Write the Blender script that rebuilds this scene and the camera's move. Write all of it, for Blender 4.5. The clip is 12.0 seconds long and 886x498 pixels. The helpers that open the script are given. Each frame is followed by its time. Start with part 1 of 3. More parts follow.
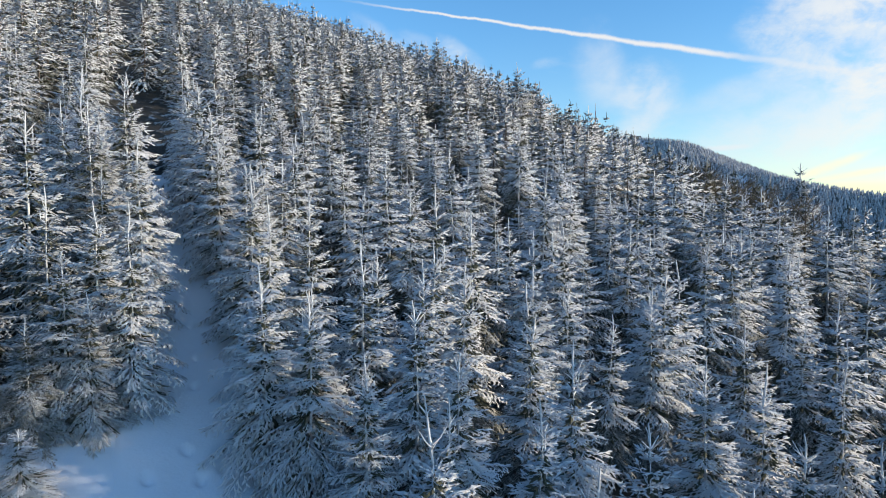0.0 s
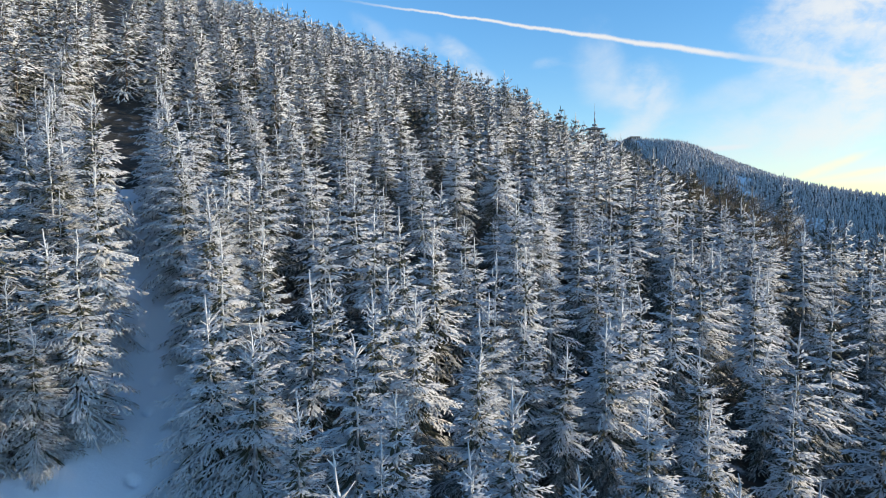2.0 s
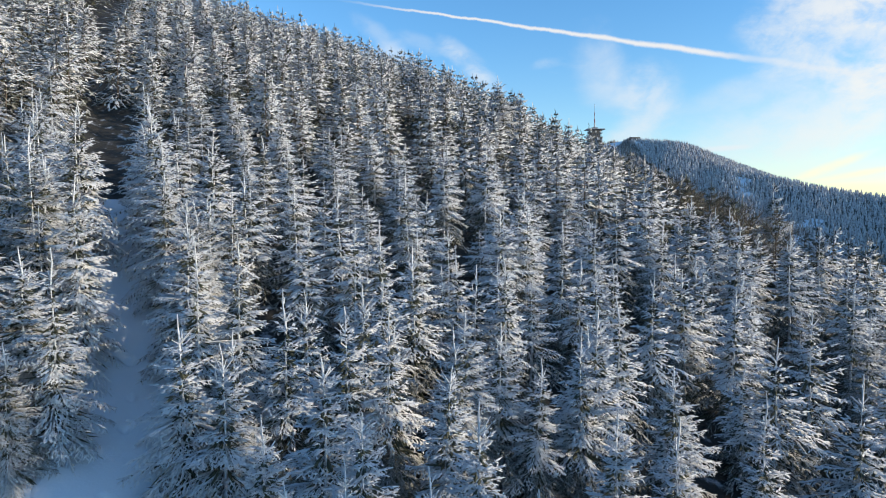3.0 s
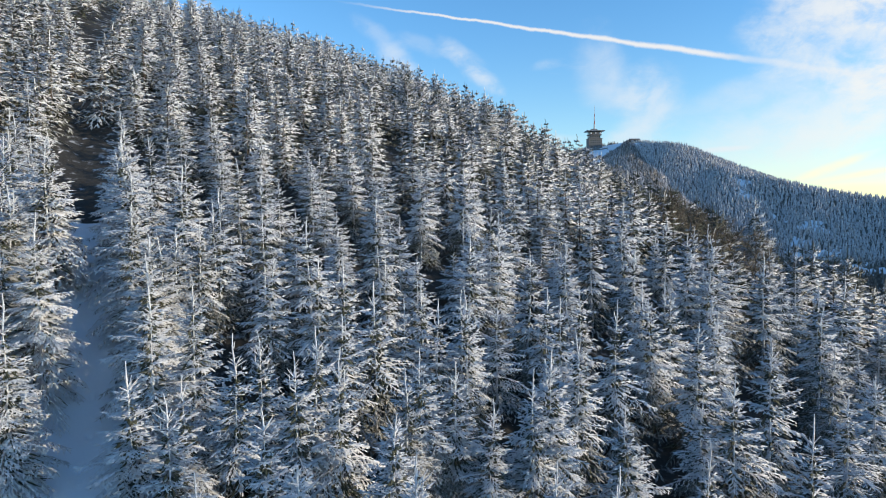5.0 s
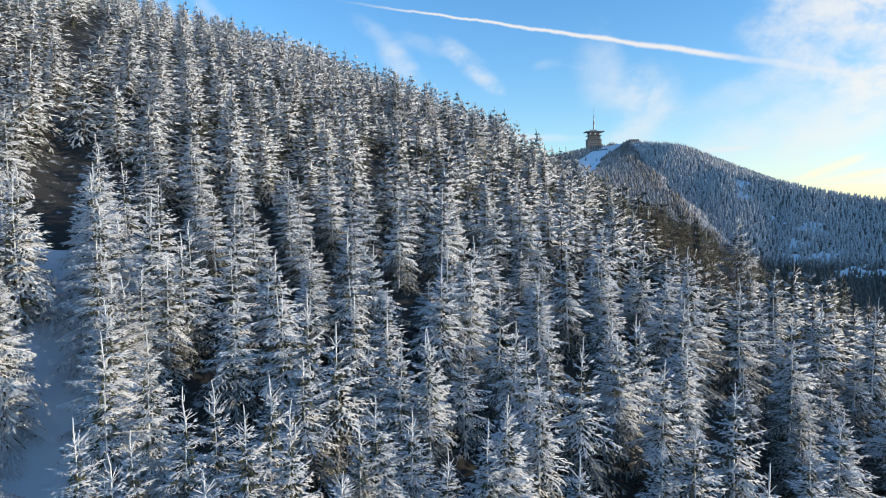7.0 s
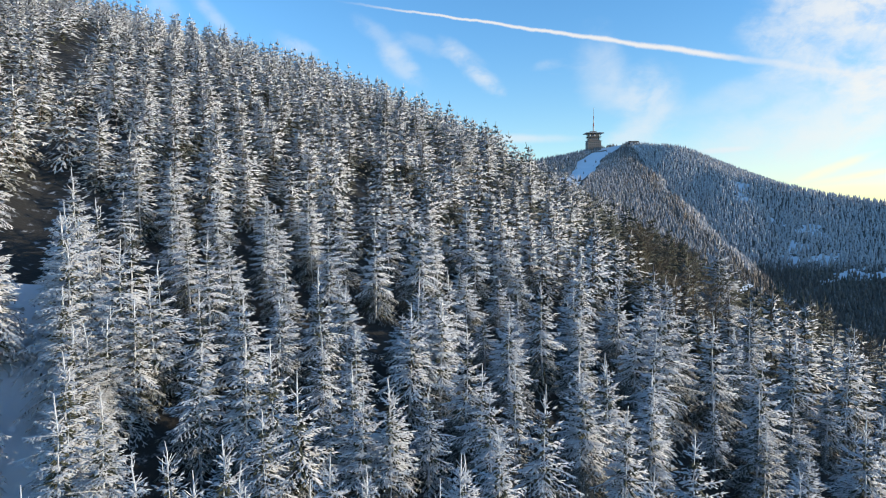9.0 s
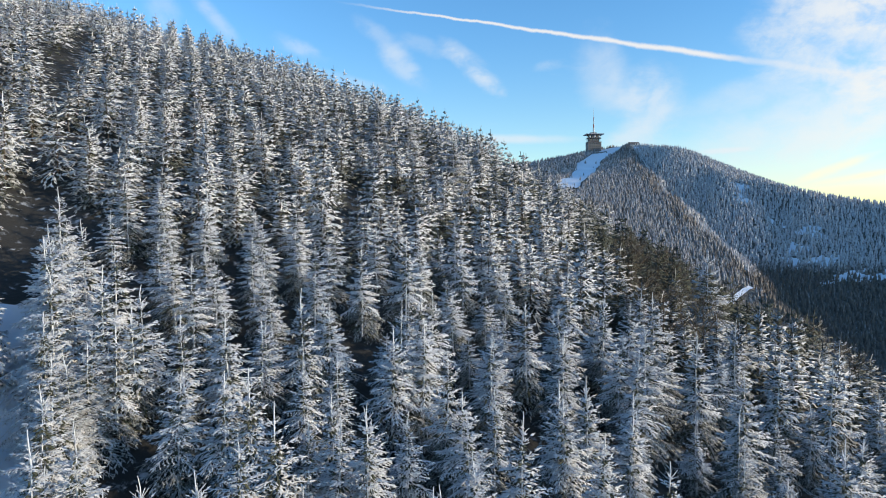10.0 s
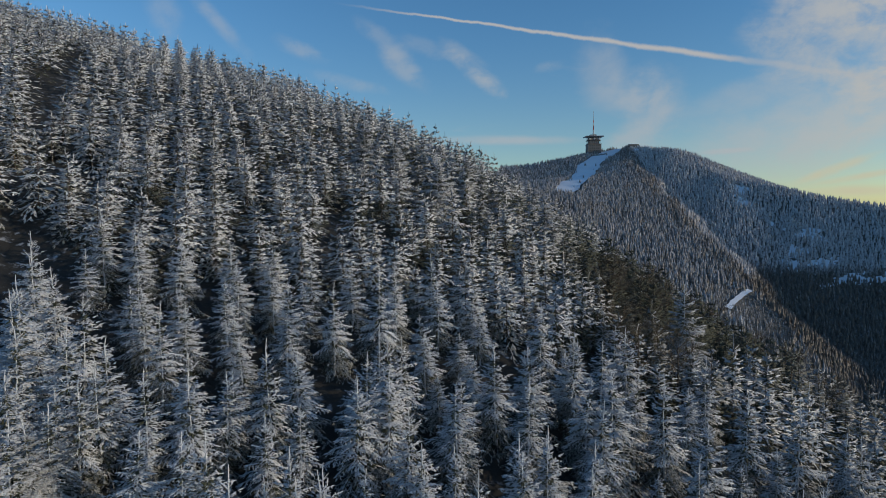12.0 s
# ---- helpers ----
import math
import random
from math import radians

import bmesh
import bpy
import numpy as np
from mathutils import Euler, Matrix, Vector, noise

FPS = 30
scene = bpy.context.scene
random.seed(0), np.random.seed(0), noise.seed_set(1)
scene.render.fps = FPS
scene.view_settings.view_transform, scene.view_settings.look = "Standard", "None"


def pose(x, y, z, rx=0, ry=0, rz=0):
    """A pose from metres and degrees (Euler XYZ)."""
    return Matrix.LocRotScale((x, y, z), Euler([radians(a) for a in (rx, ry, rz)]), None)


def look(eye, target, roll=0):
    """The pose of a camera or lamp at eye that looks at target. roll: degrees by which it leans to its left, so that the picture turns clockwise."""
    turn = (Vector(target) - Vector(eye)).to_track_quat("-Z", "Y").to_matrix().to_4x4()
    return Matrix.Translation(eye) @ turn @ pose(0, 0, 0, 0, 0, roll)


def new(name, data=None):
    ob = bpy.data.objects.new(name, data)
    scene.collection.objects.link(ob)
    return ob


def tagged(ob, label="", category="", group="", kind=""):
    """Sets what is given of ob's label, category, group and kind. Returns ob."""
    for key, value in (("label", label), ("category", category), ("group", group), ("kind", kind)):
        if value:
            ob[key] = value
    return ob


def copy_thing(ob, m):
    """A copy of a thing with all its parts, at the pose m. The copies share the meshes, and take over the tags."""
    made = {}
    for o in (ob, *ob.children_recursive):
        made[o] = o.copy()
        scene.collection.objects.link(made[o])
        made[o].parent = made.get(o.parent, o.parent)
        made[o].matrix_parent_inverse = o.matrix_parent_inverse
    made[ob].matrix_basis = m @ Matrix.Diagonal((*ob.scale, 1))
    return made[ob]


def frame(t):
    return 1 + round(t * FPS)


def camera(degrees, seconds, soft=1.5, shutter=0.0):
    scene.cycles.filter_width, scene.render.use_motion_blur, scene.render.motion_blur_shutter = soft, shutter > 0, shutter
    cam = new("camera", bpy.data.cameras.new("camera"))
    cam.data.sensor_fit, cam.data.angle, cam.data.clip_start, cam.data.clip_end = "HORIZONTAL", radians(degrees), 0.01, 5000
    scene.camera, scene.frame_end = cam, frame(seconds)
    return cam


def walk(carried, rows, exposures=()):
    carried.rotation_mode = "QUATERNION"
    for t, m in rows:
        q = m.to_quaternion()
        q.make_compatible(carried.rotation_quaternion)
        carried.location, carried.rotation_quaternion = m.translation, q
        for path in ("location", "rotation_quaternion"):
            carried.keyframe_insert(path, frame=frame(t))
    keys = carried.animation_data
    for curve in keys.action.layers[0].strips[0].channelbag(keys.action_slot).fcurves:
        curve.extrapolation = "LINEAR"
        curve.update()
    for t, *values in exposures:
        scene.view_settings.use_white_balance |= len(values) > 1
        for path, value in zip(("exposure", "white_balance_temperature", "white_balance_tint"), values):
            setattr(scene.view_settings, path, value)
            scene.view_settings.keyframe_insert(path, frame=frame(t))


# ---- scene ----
cam = camera(73.7, 12.0, soft=1.0)
EYE, TILT, LEAN = 5.0, -4.0, 0.5
# seconds, metres right, ahead and up of the first eye, degrees of yaw, pitch and roll
ROWS = [
    (0, 0.000, -0.000, 0.000, -0.009, 0.000, 0.003),
    (0.5, 0.233, 0.044, 0.140, -0.048, 0.019, 0.012),
    (1, 0.515, 0.064, 0.304, -0.052, 0.001, -0.006),
    (1.5, 0.818, 0.074, 0.479, -0.052, -0.021, -0.030),
    (2, 1.137, 0.046, 0.652, -0.023, -0.013, -0.030),
    (2.5, 1.440, 0.035, 0.834, -0.018, 0.001, -0.017),
    (3, 1.764, 0.001, 1.062, 0.009, 0.036, -0.006),
    (5, 2.962, -0.110, 2.068, 0.072, 0.143, 0.046),
    (5.5, 3.239, -0.107, 2.333, 0.076, 0.151, 0.044),
    (6, 3.525, -0.095, 2.630, 0.083, 0.136, 0.026),
    (6.5, 3.791, -0.081, 2.935, 0.067, 0.121, -0.017),
    (7, 4.085, -0.079, 3.293, 0.064, 0.114, -0.041),
    (9, 5.288, -0.167, 4.814, 0.101, 0.159, -0.078),
    (9.5, 5.641, -0.186, 5.227, 0.118, 0.181, -0.096),
    (10, 6.030, -0.272, 5.710, 0.159, 0.223, -0.067),
    (10.5, 6.452, -0.381, 6.177, 0.183, 0.270, -0.015),
    (11, 6.830, -0.438, 6.670, 0.196, 0.294, 0.034),
    (11.5, 7.184, -0.450, 7.178, 0.205, 0.320, 0.055),
    (12, 7.544, -0.485, 7.671, 0.268, 0.338, 0.056),
]
walk(cam, [(t, pose(0, 0, EYE, TILT, LEAN, 0) @ pose(x, y, z, 90 + pitch, roll, yaw)) for t, x, y, z, yaw, pitch, roll in ROWS],
     [(0, 0.0), (11.0, 0.0), (11.2, -0.02), (11.5, -0.22), (11.75, -0.52), (12, -1.0)])

# ---- light ----
SUN_AZIMUTH, SUN_ELEVATION = 104.0, 7.6          # degrees from straight ahead to the right, and above the horizon
scene.view_settings.exposure = 0.0


class Nodes:
    """Short hand for building node trees."""

    def __init__(self, tree):
        self.tree = tree
        tree.nodes.clear()

    def add(self, kind, **sockets):
        node = self.tree.nodes.new(kind)
        for key, value in sockets.items():
            self.put(node.inputs[int(key[1:]) if key[0] == "i" and key[1:].isdigit() else key.replace("__", " ")], value)
        return node

    def put(self, socket, value):
        if hasattr(value, "links") and hasattr(value, "is_output"):
            self.tree.links.new(value, socket)
        else:
            socket.default_value = value

    def maths(self, op, a, b=0.0, c=0.0, clamp=False):
        node = self.add("ShaderNodeMath", i0=a, i1=b, i2=c)
        node.operation, node.use_clamp = op, clamp
        return node.outputs[0]

    def vec(self, op, a, b=(0, 0, 0)):
        node = self.add("ShaderNodeVectorMath", i0=a, i1=b)
        node.operation = op
        return node.outputs["Value" if op in ("DOT_PRODUCT", "LENGTH", "DISTANCE") else "Vector"]

    def ramp(self, x, lo, hi, to_lo=0.0, to_hi=1.0):
        node = self.add("ShaderNodeMapRange")
        node.interpolation_type = "SMOOTHSTEP"
        for name, value in (("Value", x), ("From Min", lo), ("From Max", hi), ("To Min", to_lo), ("To Max", to_hi)):
            self.put(node.inputs[name], value)
        return node.outputs["Result"]

    def mix(self, fac, a, b):
        node = self.add("ShaderNodeMix")
        node.data_type = "RGBA"
        for index, value in ((0, fac), (6, a), (7, b)):
            self.put(node.inputs[index], value)
        return node.outputs[2]

    def noise(self, vector, scale, detail=3.0, rough=0.5, distortion=0.0):
        node = self.add("ShaderNodeTexNoise", Vector=vector, Scale=scale, Detail=detail, Roughness=rough, Distortion=distortion)
        return node.outputs["Fac"]


def make_world():
    world = bpy.data.worlds.new("winter_sky")
    world.use_nodes = True
    scene.world = world
    n = Nodes(world.node_tree)
    d = n.vec("NORMALIZE", n.add("ShaderNodeTexCoord").outputs["Generated"])
    clear = n.add("ShaderNodeTexSky")
    clear.sky_type, clear.sun_disc, clear.sun_elevation, clear.sun_rotation = "NISHITA", False, radians(SUN_ELEVATION), radians(SUN_AZIMUTH)
    clear.altitude, clear.air_density, clear.dust_density, clear.ozone_density = 1200.0, 1.0, 0.25, 2.0
    sep = n.add("ShaderNodeSeparateXYZ", Vector=d)
    x, y, z = sep.outputs
    haze = n.mix(n.ramp(z, 0.03, 0.34), (1.90, 2.10, 2.22, 1), (1.40, 2.18, 2.70, 1))
    sky = n.mix(1.0, clear.outputs[0], haze)
    sky.node.blend_type = "MULTIPLY"
    # a thin cloud layer seen from below
    lift = n.maths("ADD", n.maths("MAXIMUM", z, 0.0), 0.12)
    layer = n.add("ShaderNodeCombineXYZ", X=n.maths("DIVIDE", x, lift), Y=n.maths("DIVIDE", y, lift)).outputs[0]
    toward = n.vec("DOT_PRODUCT", d, (math.sin(radians(SUN_AZIMUTH)), math.cos(radians(SUN_AZIMUTH)), 0.12))
    streaks = n.noise(n.vec("MULTIPLY", layer, (0.8, 1.3, 1.0)), 1.6, 7.0, 0.62, 0.8)
    fluff = n.noise(n.vec("MULTIPLY", d, (9.0, 9.0, 14.0)), 1.3, 7.0, 0.60, 0.3)
    shreds = n.noise(n.vec("MULTIPLY", d, (14.0, 14.0, 20.0)), 1.4, 6.0, 0.60, 0.3)
    # flat coordinates of the part of the sky over the mountain
    ahead = n.maths("MAXIMUM", n.vec("DOT_PRODUCT", d, (0.0, 0.9976, -0.0698)), 0.02)
    across = n.maths("DIVIDE", n.vec("DOT_PRODUCT", d, (1.0, -0.0006, -0.0087)), ahead)
    height = n.maths("DIVIDE", n.vec("DOT_PRODUCT", d, (0.0087, 0.0698, 0.9975)), ahead)
    flat = n.add("ShaderNodeCombineXYZ", X=across, Y=height).outputs[0]

    def cloud(x0, y0, wide, tall, slant, thick, ragged=0.9):
        """A soft cloud: its middle, half width and half height, slant in degrees and thickness."""
        c, s = math.cos(radians(slant)), math.sin(radians(slant))
        gap = n.vec("SUBTRACT", flat, (x0, y0, 0))
        p = n.maths("DIVIDE", n.vec("DOT_PRODUCT", gap, (c, s, 0)), wide)
        q = n.maths("DIVIDE", n.vec("DOT_PRODUCT", gap, (-s, c, 0)), tall)
        far = n.maths("SQRT", n.maths("ADD", n.maths("MULTIPLY", p, p), n.maths("MULTIPLY", q, q)))
        body = n.maths("SUBTRACT", 1.0, n.ramp(n.maths("ADD", far, n.maths("MULTIPLY", n.maths("SUBTRACT", fluff, 0.5), ragged * 2)), 0.15, 1.2), clamp=True)
        return n.maths("MULTIPLY", n.maths("MULTIPLY", body, thick), n.ramp(shreds, 0.30, 0.62, 0.25 if ragged > 0.6 else 0.6, 1.0))

    clouds = [
        cloud(0.055, 0.300, 0.060, 0.018, -38, 0.85), cloud(0.035, 0.335, 0.045, 0.012, -30, 0.35), cloud(-0.070, 0.310, 0.055, 0.020, -45, 0.50),
        cloud(-0.110, 0.365, 0.060, 0.018, -40, 0.30), cloud(-0.040, 0.350, 0.05, 0.014, -20, 0.22), cloud(-0.245, 0.345, 0.05, 0.016, -25, 0.40), cloud(-0.39, 0.395, 0.085, 0.016, -48, 0.42),
        cloud(-0.48, 0.410, 0.03, 0.05, 20, 0.30), cloud(-0.17, 0.290, 0.07, 0.012, -15, 0.35), cloud(0.175, 0.315, 0.025, 0.010, 10, 0.32),
        cloud(0.275, 0.300, 0.055, 0.085, 15, 0.55, 0.6), cloud(0.345, 0.255, 0.060, 0.075, -15, 0.70, 0.7), cloud(0.320, 0.200, 0.055, 0.040, 45, 0.60, 0.6),
        cloud(0.10, 0.190, 0.15, 0.009, 0, 0.75, 0.4), cloud(0.48, 0.255, 0.22, 0.03, 18, 0.35, 0.6), cloud(0.63, 0.42, 0.14, 0.10, 60, 0.85, 0.7), cloud(0.56, 0.35, 0.07, 0.05, -10, 0.55, 0.7),
        cloud(0.73, 0.400, 0.13, 0.10, 20, 0.95, 0.7), cloud(0.74, 0.290, 0.16, 0.075, 35, 1.0, 0.7), cloud(0.66, 0.230, 0.24, 0.08, 10, 0.70, 0.5), cloud(0.55, 0.160, 0.28, 0.07, 2, 0.45, 0.4),
        cloud(0.475, 0.171, 0.055, 0.006, 4, 0.95, 0.3),
    ]
    veil = n.maths("ADD", n.maths("MULTIPLY", toward, 0.10), n.maths("MULTIPLY", n.maths("SUBTRACT", 1.0, n.ramp(y, -0.2, 0.62)), 0.10))
    cover = n.maths("MULTIPLY", n.ramp(n.maths("ADD", streaks, veil), 0.58, 0.90), 0.45)
    for one in clouds:
        cover = n.maths("ADD", cover, n.maths("MULTIPLY", one, n.maths("SUBTRACT", 1.0, cover)), clamp=True)
    low = n.maths("ADD", cloud(0.655, 0.140, 0.09, 0.010, 20, 1.0, 0.35), n.maths("ADD", cloud(0.70, 0.104, 0.13, 0.011, 1, 1.0, 0.35), cloud(0.70, 0.128, 0.10, 0.007, 10, 1.0, 0.3)), clamp=True)
    # a contrail along a great circle
    side = Vector((-0.08, 0.9464, 0.3128)).cross(Vector((0.4163, 0.8825, 0.2195))).normalized()
    first = Vector((-0.08, 0.9464, 0.3128))
    along = side.cross(first).normalized()
    run = n.vec("DOT_PRODUCT", d, tuple(along))
    rag = n.maths("SUBTRACT", n.noise(n.vec("MULTIPLY", d, (26.0, 26.0, 26.0)), 1.0, 5.0, 0.65), 0.5)
    off = n.maths("ABSOLUTE", n.maths("ADD", n.vec("DOT_PRODUCT", d, tuple(side)), n.maths("MULTIPLY", rag, 0.008)))
    width = n.ramp(run, 0.0, 0.6, 0.0020, 0.0052)
    trail = n.maths("SUBTRACT", 1.0, n.ramp(n.maths("DIVIDE", off, width), 0.15, 1.35), clamp=True)
    trail = n.maths("MULTIPLY", trail, n.maths("MULTIPLY", n.ramp(run, -0.1, 0.1), n.ramp(run, 0.46, 0.53, 1.0, 0.40)))
    white = n.mix(n.ramp(across, 0.35, 0.85), (5.9, 6.4, 6.9, 1), (7.3, 7.1, 6.6, 1))
    colour = n.mix(n.maths("MULTIPLY", cover, 0.9), sky, white)
    colour = n.mix(n.maths("MULTIPLY", low, 0.8), colour, (8.0, 7.5, 5.4, 1))
    colour = n.mix(n.maths("MULTIPLY", trail, 0.9), colour, (6.8, 6.7, 6.6, 1))
    back = n.add("ShaderNodeBackground", Color=colour, Strength=0.135)
    n.add("ShaderNodeOutputWorld", Surface=back.outputs[0])


make_world()
lamp = bpy.data.lights.new("sun", "SUN")
lamp.energy, lamp.angle, lamp.color = 4.5, radians(0.8), (1.0, 0.86, 0.66)
az, el = radians(SUN_AZIMUTH), radians(SUN_ELEVATION)
new("sun", lamp).matrix_world = look((60 * math.sin(az) * math.cos(el), 60 * math.cos(az) * math.cos(el), 60 * math.sin(el) + 20), (0, 0, 20))


# ---- materials ----
def material(name):
    m = bpy.data.materials.new(name)
    m.use_nodes = True
    return m, Nodes(m.node_tree)


def finish(n, colour, rough, normal=None, **more):
    shader = n.add("ShaderNodeBsdfPrincipled", Base__Color=colour, Roughness=rough)
    for key, value in more.items():
        n.put(shader.inputs[key.replace("__", " ")], value)
    if normal is not None:
        n.put(shader.inputs["Normal"], normal)
    n.add("ShaderNodeOutputMaterial", Surface=shader.outputs[0])


def bump(n, height, strength, distance):
    return n.add("ShaderNodeBump", Height=height, Strength=strength, Distance=distance).outputs[0]


def snow_material():
    m, n = material("snow")
    p = n.add("ShaderNodeNewGeometry").outputs["Position"]
    fine, broad = n.noise(p, 14.0, 5.0, 0.6), n.noise(p, 0.6, 3.0)
    colour = n.mix(n.maths("MULTIPLY", broad, 0.6), (0.80, 0.83, 0.87, 1), (0.70, 0.74, 0.80, 1))
    finish(n, colour, 0.75, bump(n, n.maths("ADD", broad, n.maths("MULTIPLY", fine, 0.15)), 0.5, 0.12))
    return m


def floor_material(name, litter):
    """Snow under the trees with litter, twigs and bare moss showing through, and open snow in the clearings."""
    m, n = material(name)
    p = n.add("ShaderNodeNewGeometry").outputs["Position"]
    patch = n.noise(p, 1.3, 5.0, 0.65)
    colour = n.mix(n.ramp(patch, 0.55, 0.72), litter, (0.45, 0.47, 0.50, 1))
    finish(n, colour, 0.9, bump(n, patch, 0.6, 0.2))
    return m


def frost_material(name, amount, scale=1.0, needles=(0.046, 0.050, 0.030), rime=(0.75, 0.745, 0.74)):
    """Needles with rime lying on all that looks up or into the wind. amount: the node output or number that says how much."""
    m, n = material(name)
    geometry = n.add("ShaderNodeNewGeometry")
    p = geometry.outputs["Position"]
    up = n.vec("DOT_PRODUCT", geometry.outputs["Normal"], (0.12, -0.30, 0.95))
    fine = n.noise(p, 17.0 * scale, 4.0, 0.65)
    clump = n.noise(p, 2.3 * scale, 3.0, 0.6)
    info = n.add("ShaderNodeObjectInfo")
    if amount == "object":
        lot = n.add("ShaderNodeSeparateColor", Color=info.outputs["Color"]).outputs[0]
    elif amount == "tree":
        store = n.add("ShaderNodeAttribute")
        store.attribute_name = "frost"
        lot = store.outputs["Fac"]
    else:
        lot = amount
    cover = n.maths("ADD", n.maths("MULTIPLY", up, 0.28), n.maths("MULTIPLY", fine, 0.60))
    cover = n.maths("ADD", cover, n.maths("MULTIPLY", clump, 0.45))
    cover = n.ramp(n.maths("ADD", cover, lot), 0.54, 1.06)
    island = n.add("ShaderNodeNewGeometry").outputs["Random Per Island"]
    green = n.mix(island, (*needles, 1), (needles[0] * 1.7, needles[1] * 1.6, needles[2] * 1.5, 1))
    white = n.mix(n.maths("MULTIPLY", island, 0.6), (*rime, 1), (rime[0] * 0.80, rime[1] * 0.83, rime[2] * 0.88, 1))
    colour = n.mix(cover, green, white)
    finish(n, colour, n.mix(cover, (0.65, 0.65, 0.65, 1), (0.85, 0.85, 0.85, 1)), bump(n, fine, 0.5, 0.02))
    return m


def bark_material():
    m, n = material("bark")
    p = n.add("ShaderNodeTexCoord").outputs["Object"]
    grain = n.noise(n.vec("MULTIPLY", p, (22.0, 22.0, 5.0)), 1.0, 4.0, 0.6)
    colour = n.mix(grain, (0.055, 0.040, 0.030, 1), (0.16, 0.125, 0.10, 1))
    finish(n, colour, 0.9, bump(n, grain, 0.7, 0.02))
    return m


def plain_material(name, colour, rough=0.7, metal=0.0, vary=0.25, scale=0.5):
    m, n = material(name)
    p = n.add("ShaderNodeTexCoord").outputs["Object"]
    grain = n.noise(p, scale, 4.0, 0.6)
    dark = tuple(c * (1 - vary) for c in colour)
    finish(n, n.mix(grain, (*dark, 1), (*colour, 1)), rough, Metallic=metal)
    return m


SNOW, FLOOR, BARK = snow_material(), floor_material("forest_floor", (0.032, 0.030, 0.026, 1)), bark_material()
# paler litter, so the gaps between far trees contrast less
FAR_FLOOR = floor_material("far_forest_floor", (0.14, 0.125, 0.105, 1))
FROST_TREE = frost_material("rimed_needles", "object")
FROST_WOOD = frost_material("rimed_needles_of_the_wood", "tree")
# lighter needles and duller rime than in the near stand, for less contrast
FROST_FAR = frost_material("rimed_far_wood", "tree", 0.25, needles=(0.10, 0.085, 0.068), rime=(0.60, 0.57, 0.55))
# no rime: the shade inside the crowns is put into this colour
NEEDLES = frost_material("needles_darkened_as_shade", -0.6)
TRUNK = frost_material("rimed_bark", 0.42, 1.0, needles=(0.09, 0.07, 0.055))
TWIGS = frost_material("brown_twigs", -0.25, 1.0, needles=(0.095, 0.075, 0.050))
RIME = frost_material("rimed_twigs", 0.62, 1.0, needles=(0.10, 0.08, 0.06))


# ---- mesh helpers ----
def mesh_object(name, verts, faces, mats, parent=None, index=None, smooth=False, floats=None, normals=None):
    """One mesh from arrays of corners and of triangles or quads."""
    verts, faces = np.asarray(verts, np.float32).reshape(-1, 3), np.asarray(faces, np.int32)
    me = bpy.data.meshes.new(name)
    size = faces.shape[1]
    me.vertices.add(len(verts)), me.loops.add(faces.size), me.polygons.add(len(faces))
    me.vertices.foreach_set("co", verts.ravel())
    me.loops.foreach_set("vertex_index", faces.ravel())
    me.polygons.foreach_set("loop_start", np.arange(0, faces.size, size, dtype=np.int32))
    for m in mats:
        me.materials.append(m)
    if index is not None:
        me.polygons.foreach_set("material_index", np.asarray(index, np.int32))
    me.polygons.foreach_set("use_smooth", np.full(len(faces), smooth))
    if floats is not None:
        me.attributes.new("frost", "FLOAT", "POINT").data.foreach_set("value", np.asarray(floats, np.float32))
    me.update(calc_edges=True)
    me.validate()
    if normals is not None:
        # foliage is shaded as one soft mass
        me.attributes.new("custom_normal", "FLOAT_VECTOR", "POINT").data.foreach_set("vector", np.asarray(normals, np.float32).ravel())
    ob = new(name, me)
    ob.parent = parent
    return ob


def part(name, bm, mat, parent, label=""):
    me = bpy.data.meshes.new(name)
    bm.to_mesh(me), bm.free()
    me.materials.append(mat)
    ob = new(name, me)
    ob.parent = parent
    return tagged(ob, label)


class Soup:
    """Corners and triangles gathered piece by piece."""

    def __init__(self):
        self.v, self.f, self.count = [], [], 0

    def add(self, v, f):
        self.v.append(np.asarray(v, float)), self.f.append(np.asarray(f, int) + self.count)
        self.count += len(v)

    def arrays(self):
        return np.concatenate(self.v), np.concatenate(self.f)


def stick(soup, a, b, ra, rb, sides=4):
    """A tapered twig from a to b."""
    a, b = np.asarray(a, float), np.asarray(b, float)
    w = (b - a) / (np.linalg.norm(b - a) + 1e-9)
    s = np.cross(w, (0.31, 0.52, 0.79) if abs(w[2]) > 0.8 else (0, 0, 1))
    s /= np.linalg.norm(s)
    u = np.cross(w, s)
    turns = np.arange(sides) * 2 * np.pi / sides
    ring = np.outer(np.cos(turns), s) + np.outer(np.sin(turns), u)
    v = np.concatenate([a + ring * ra, b + ring * rb, [b + w * rb]])
    k = np.arange(sides)
    j = (k + 1) % sides
    f = np.concatenate([np.c_[k, j, j + sides], np.c_[k, j + sides, k + sides], np.c_[k + sides, j + sides, np.full(sides, 2 * sides)]])
    soup.add(v, f)


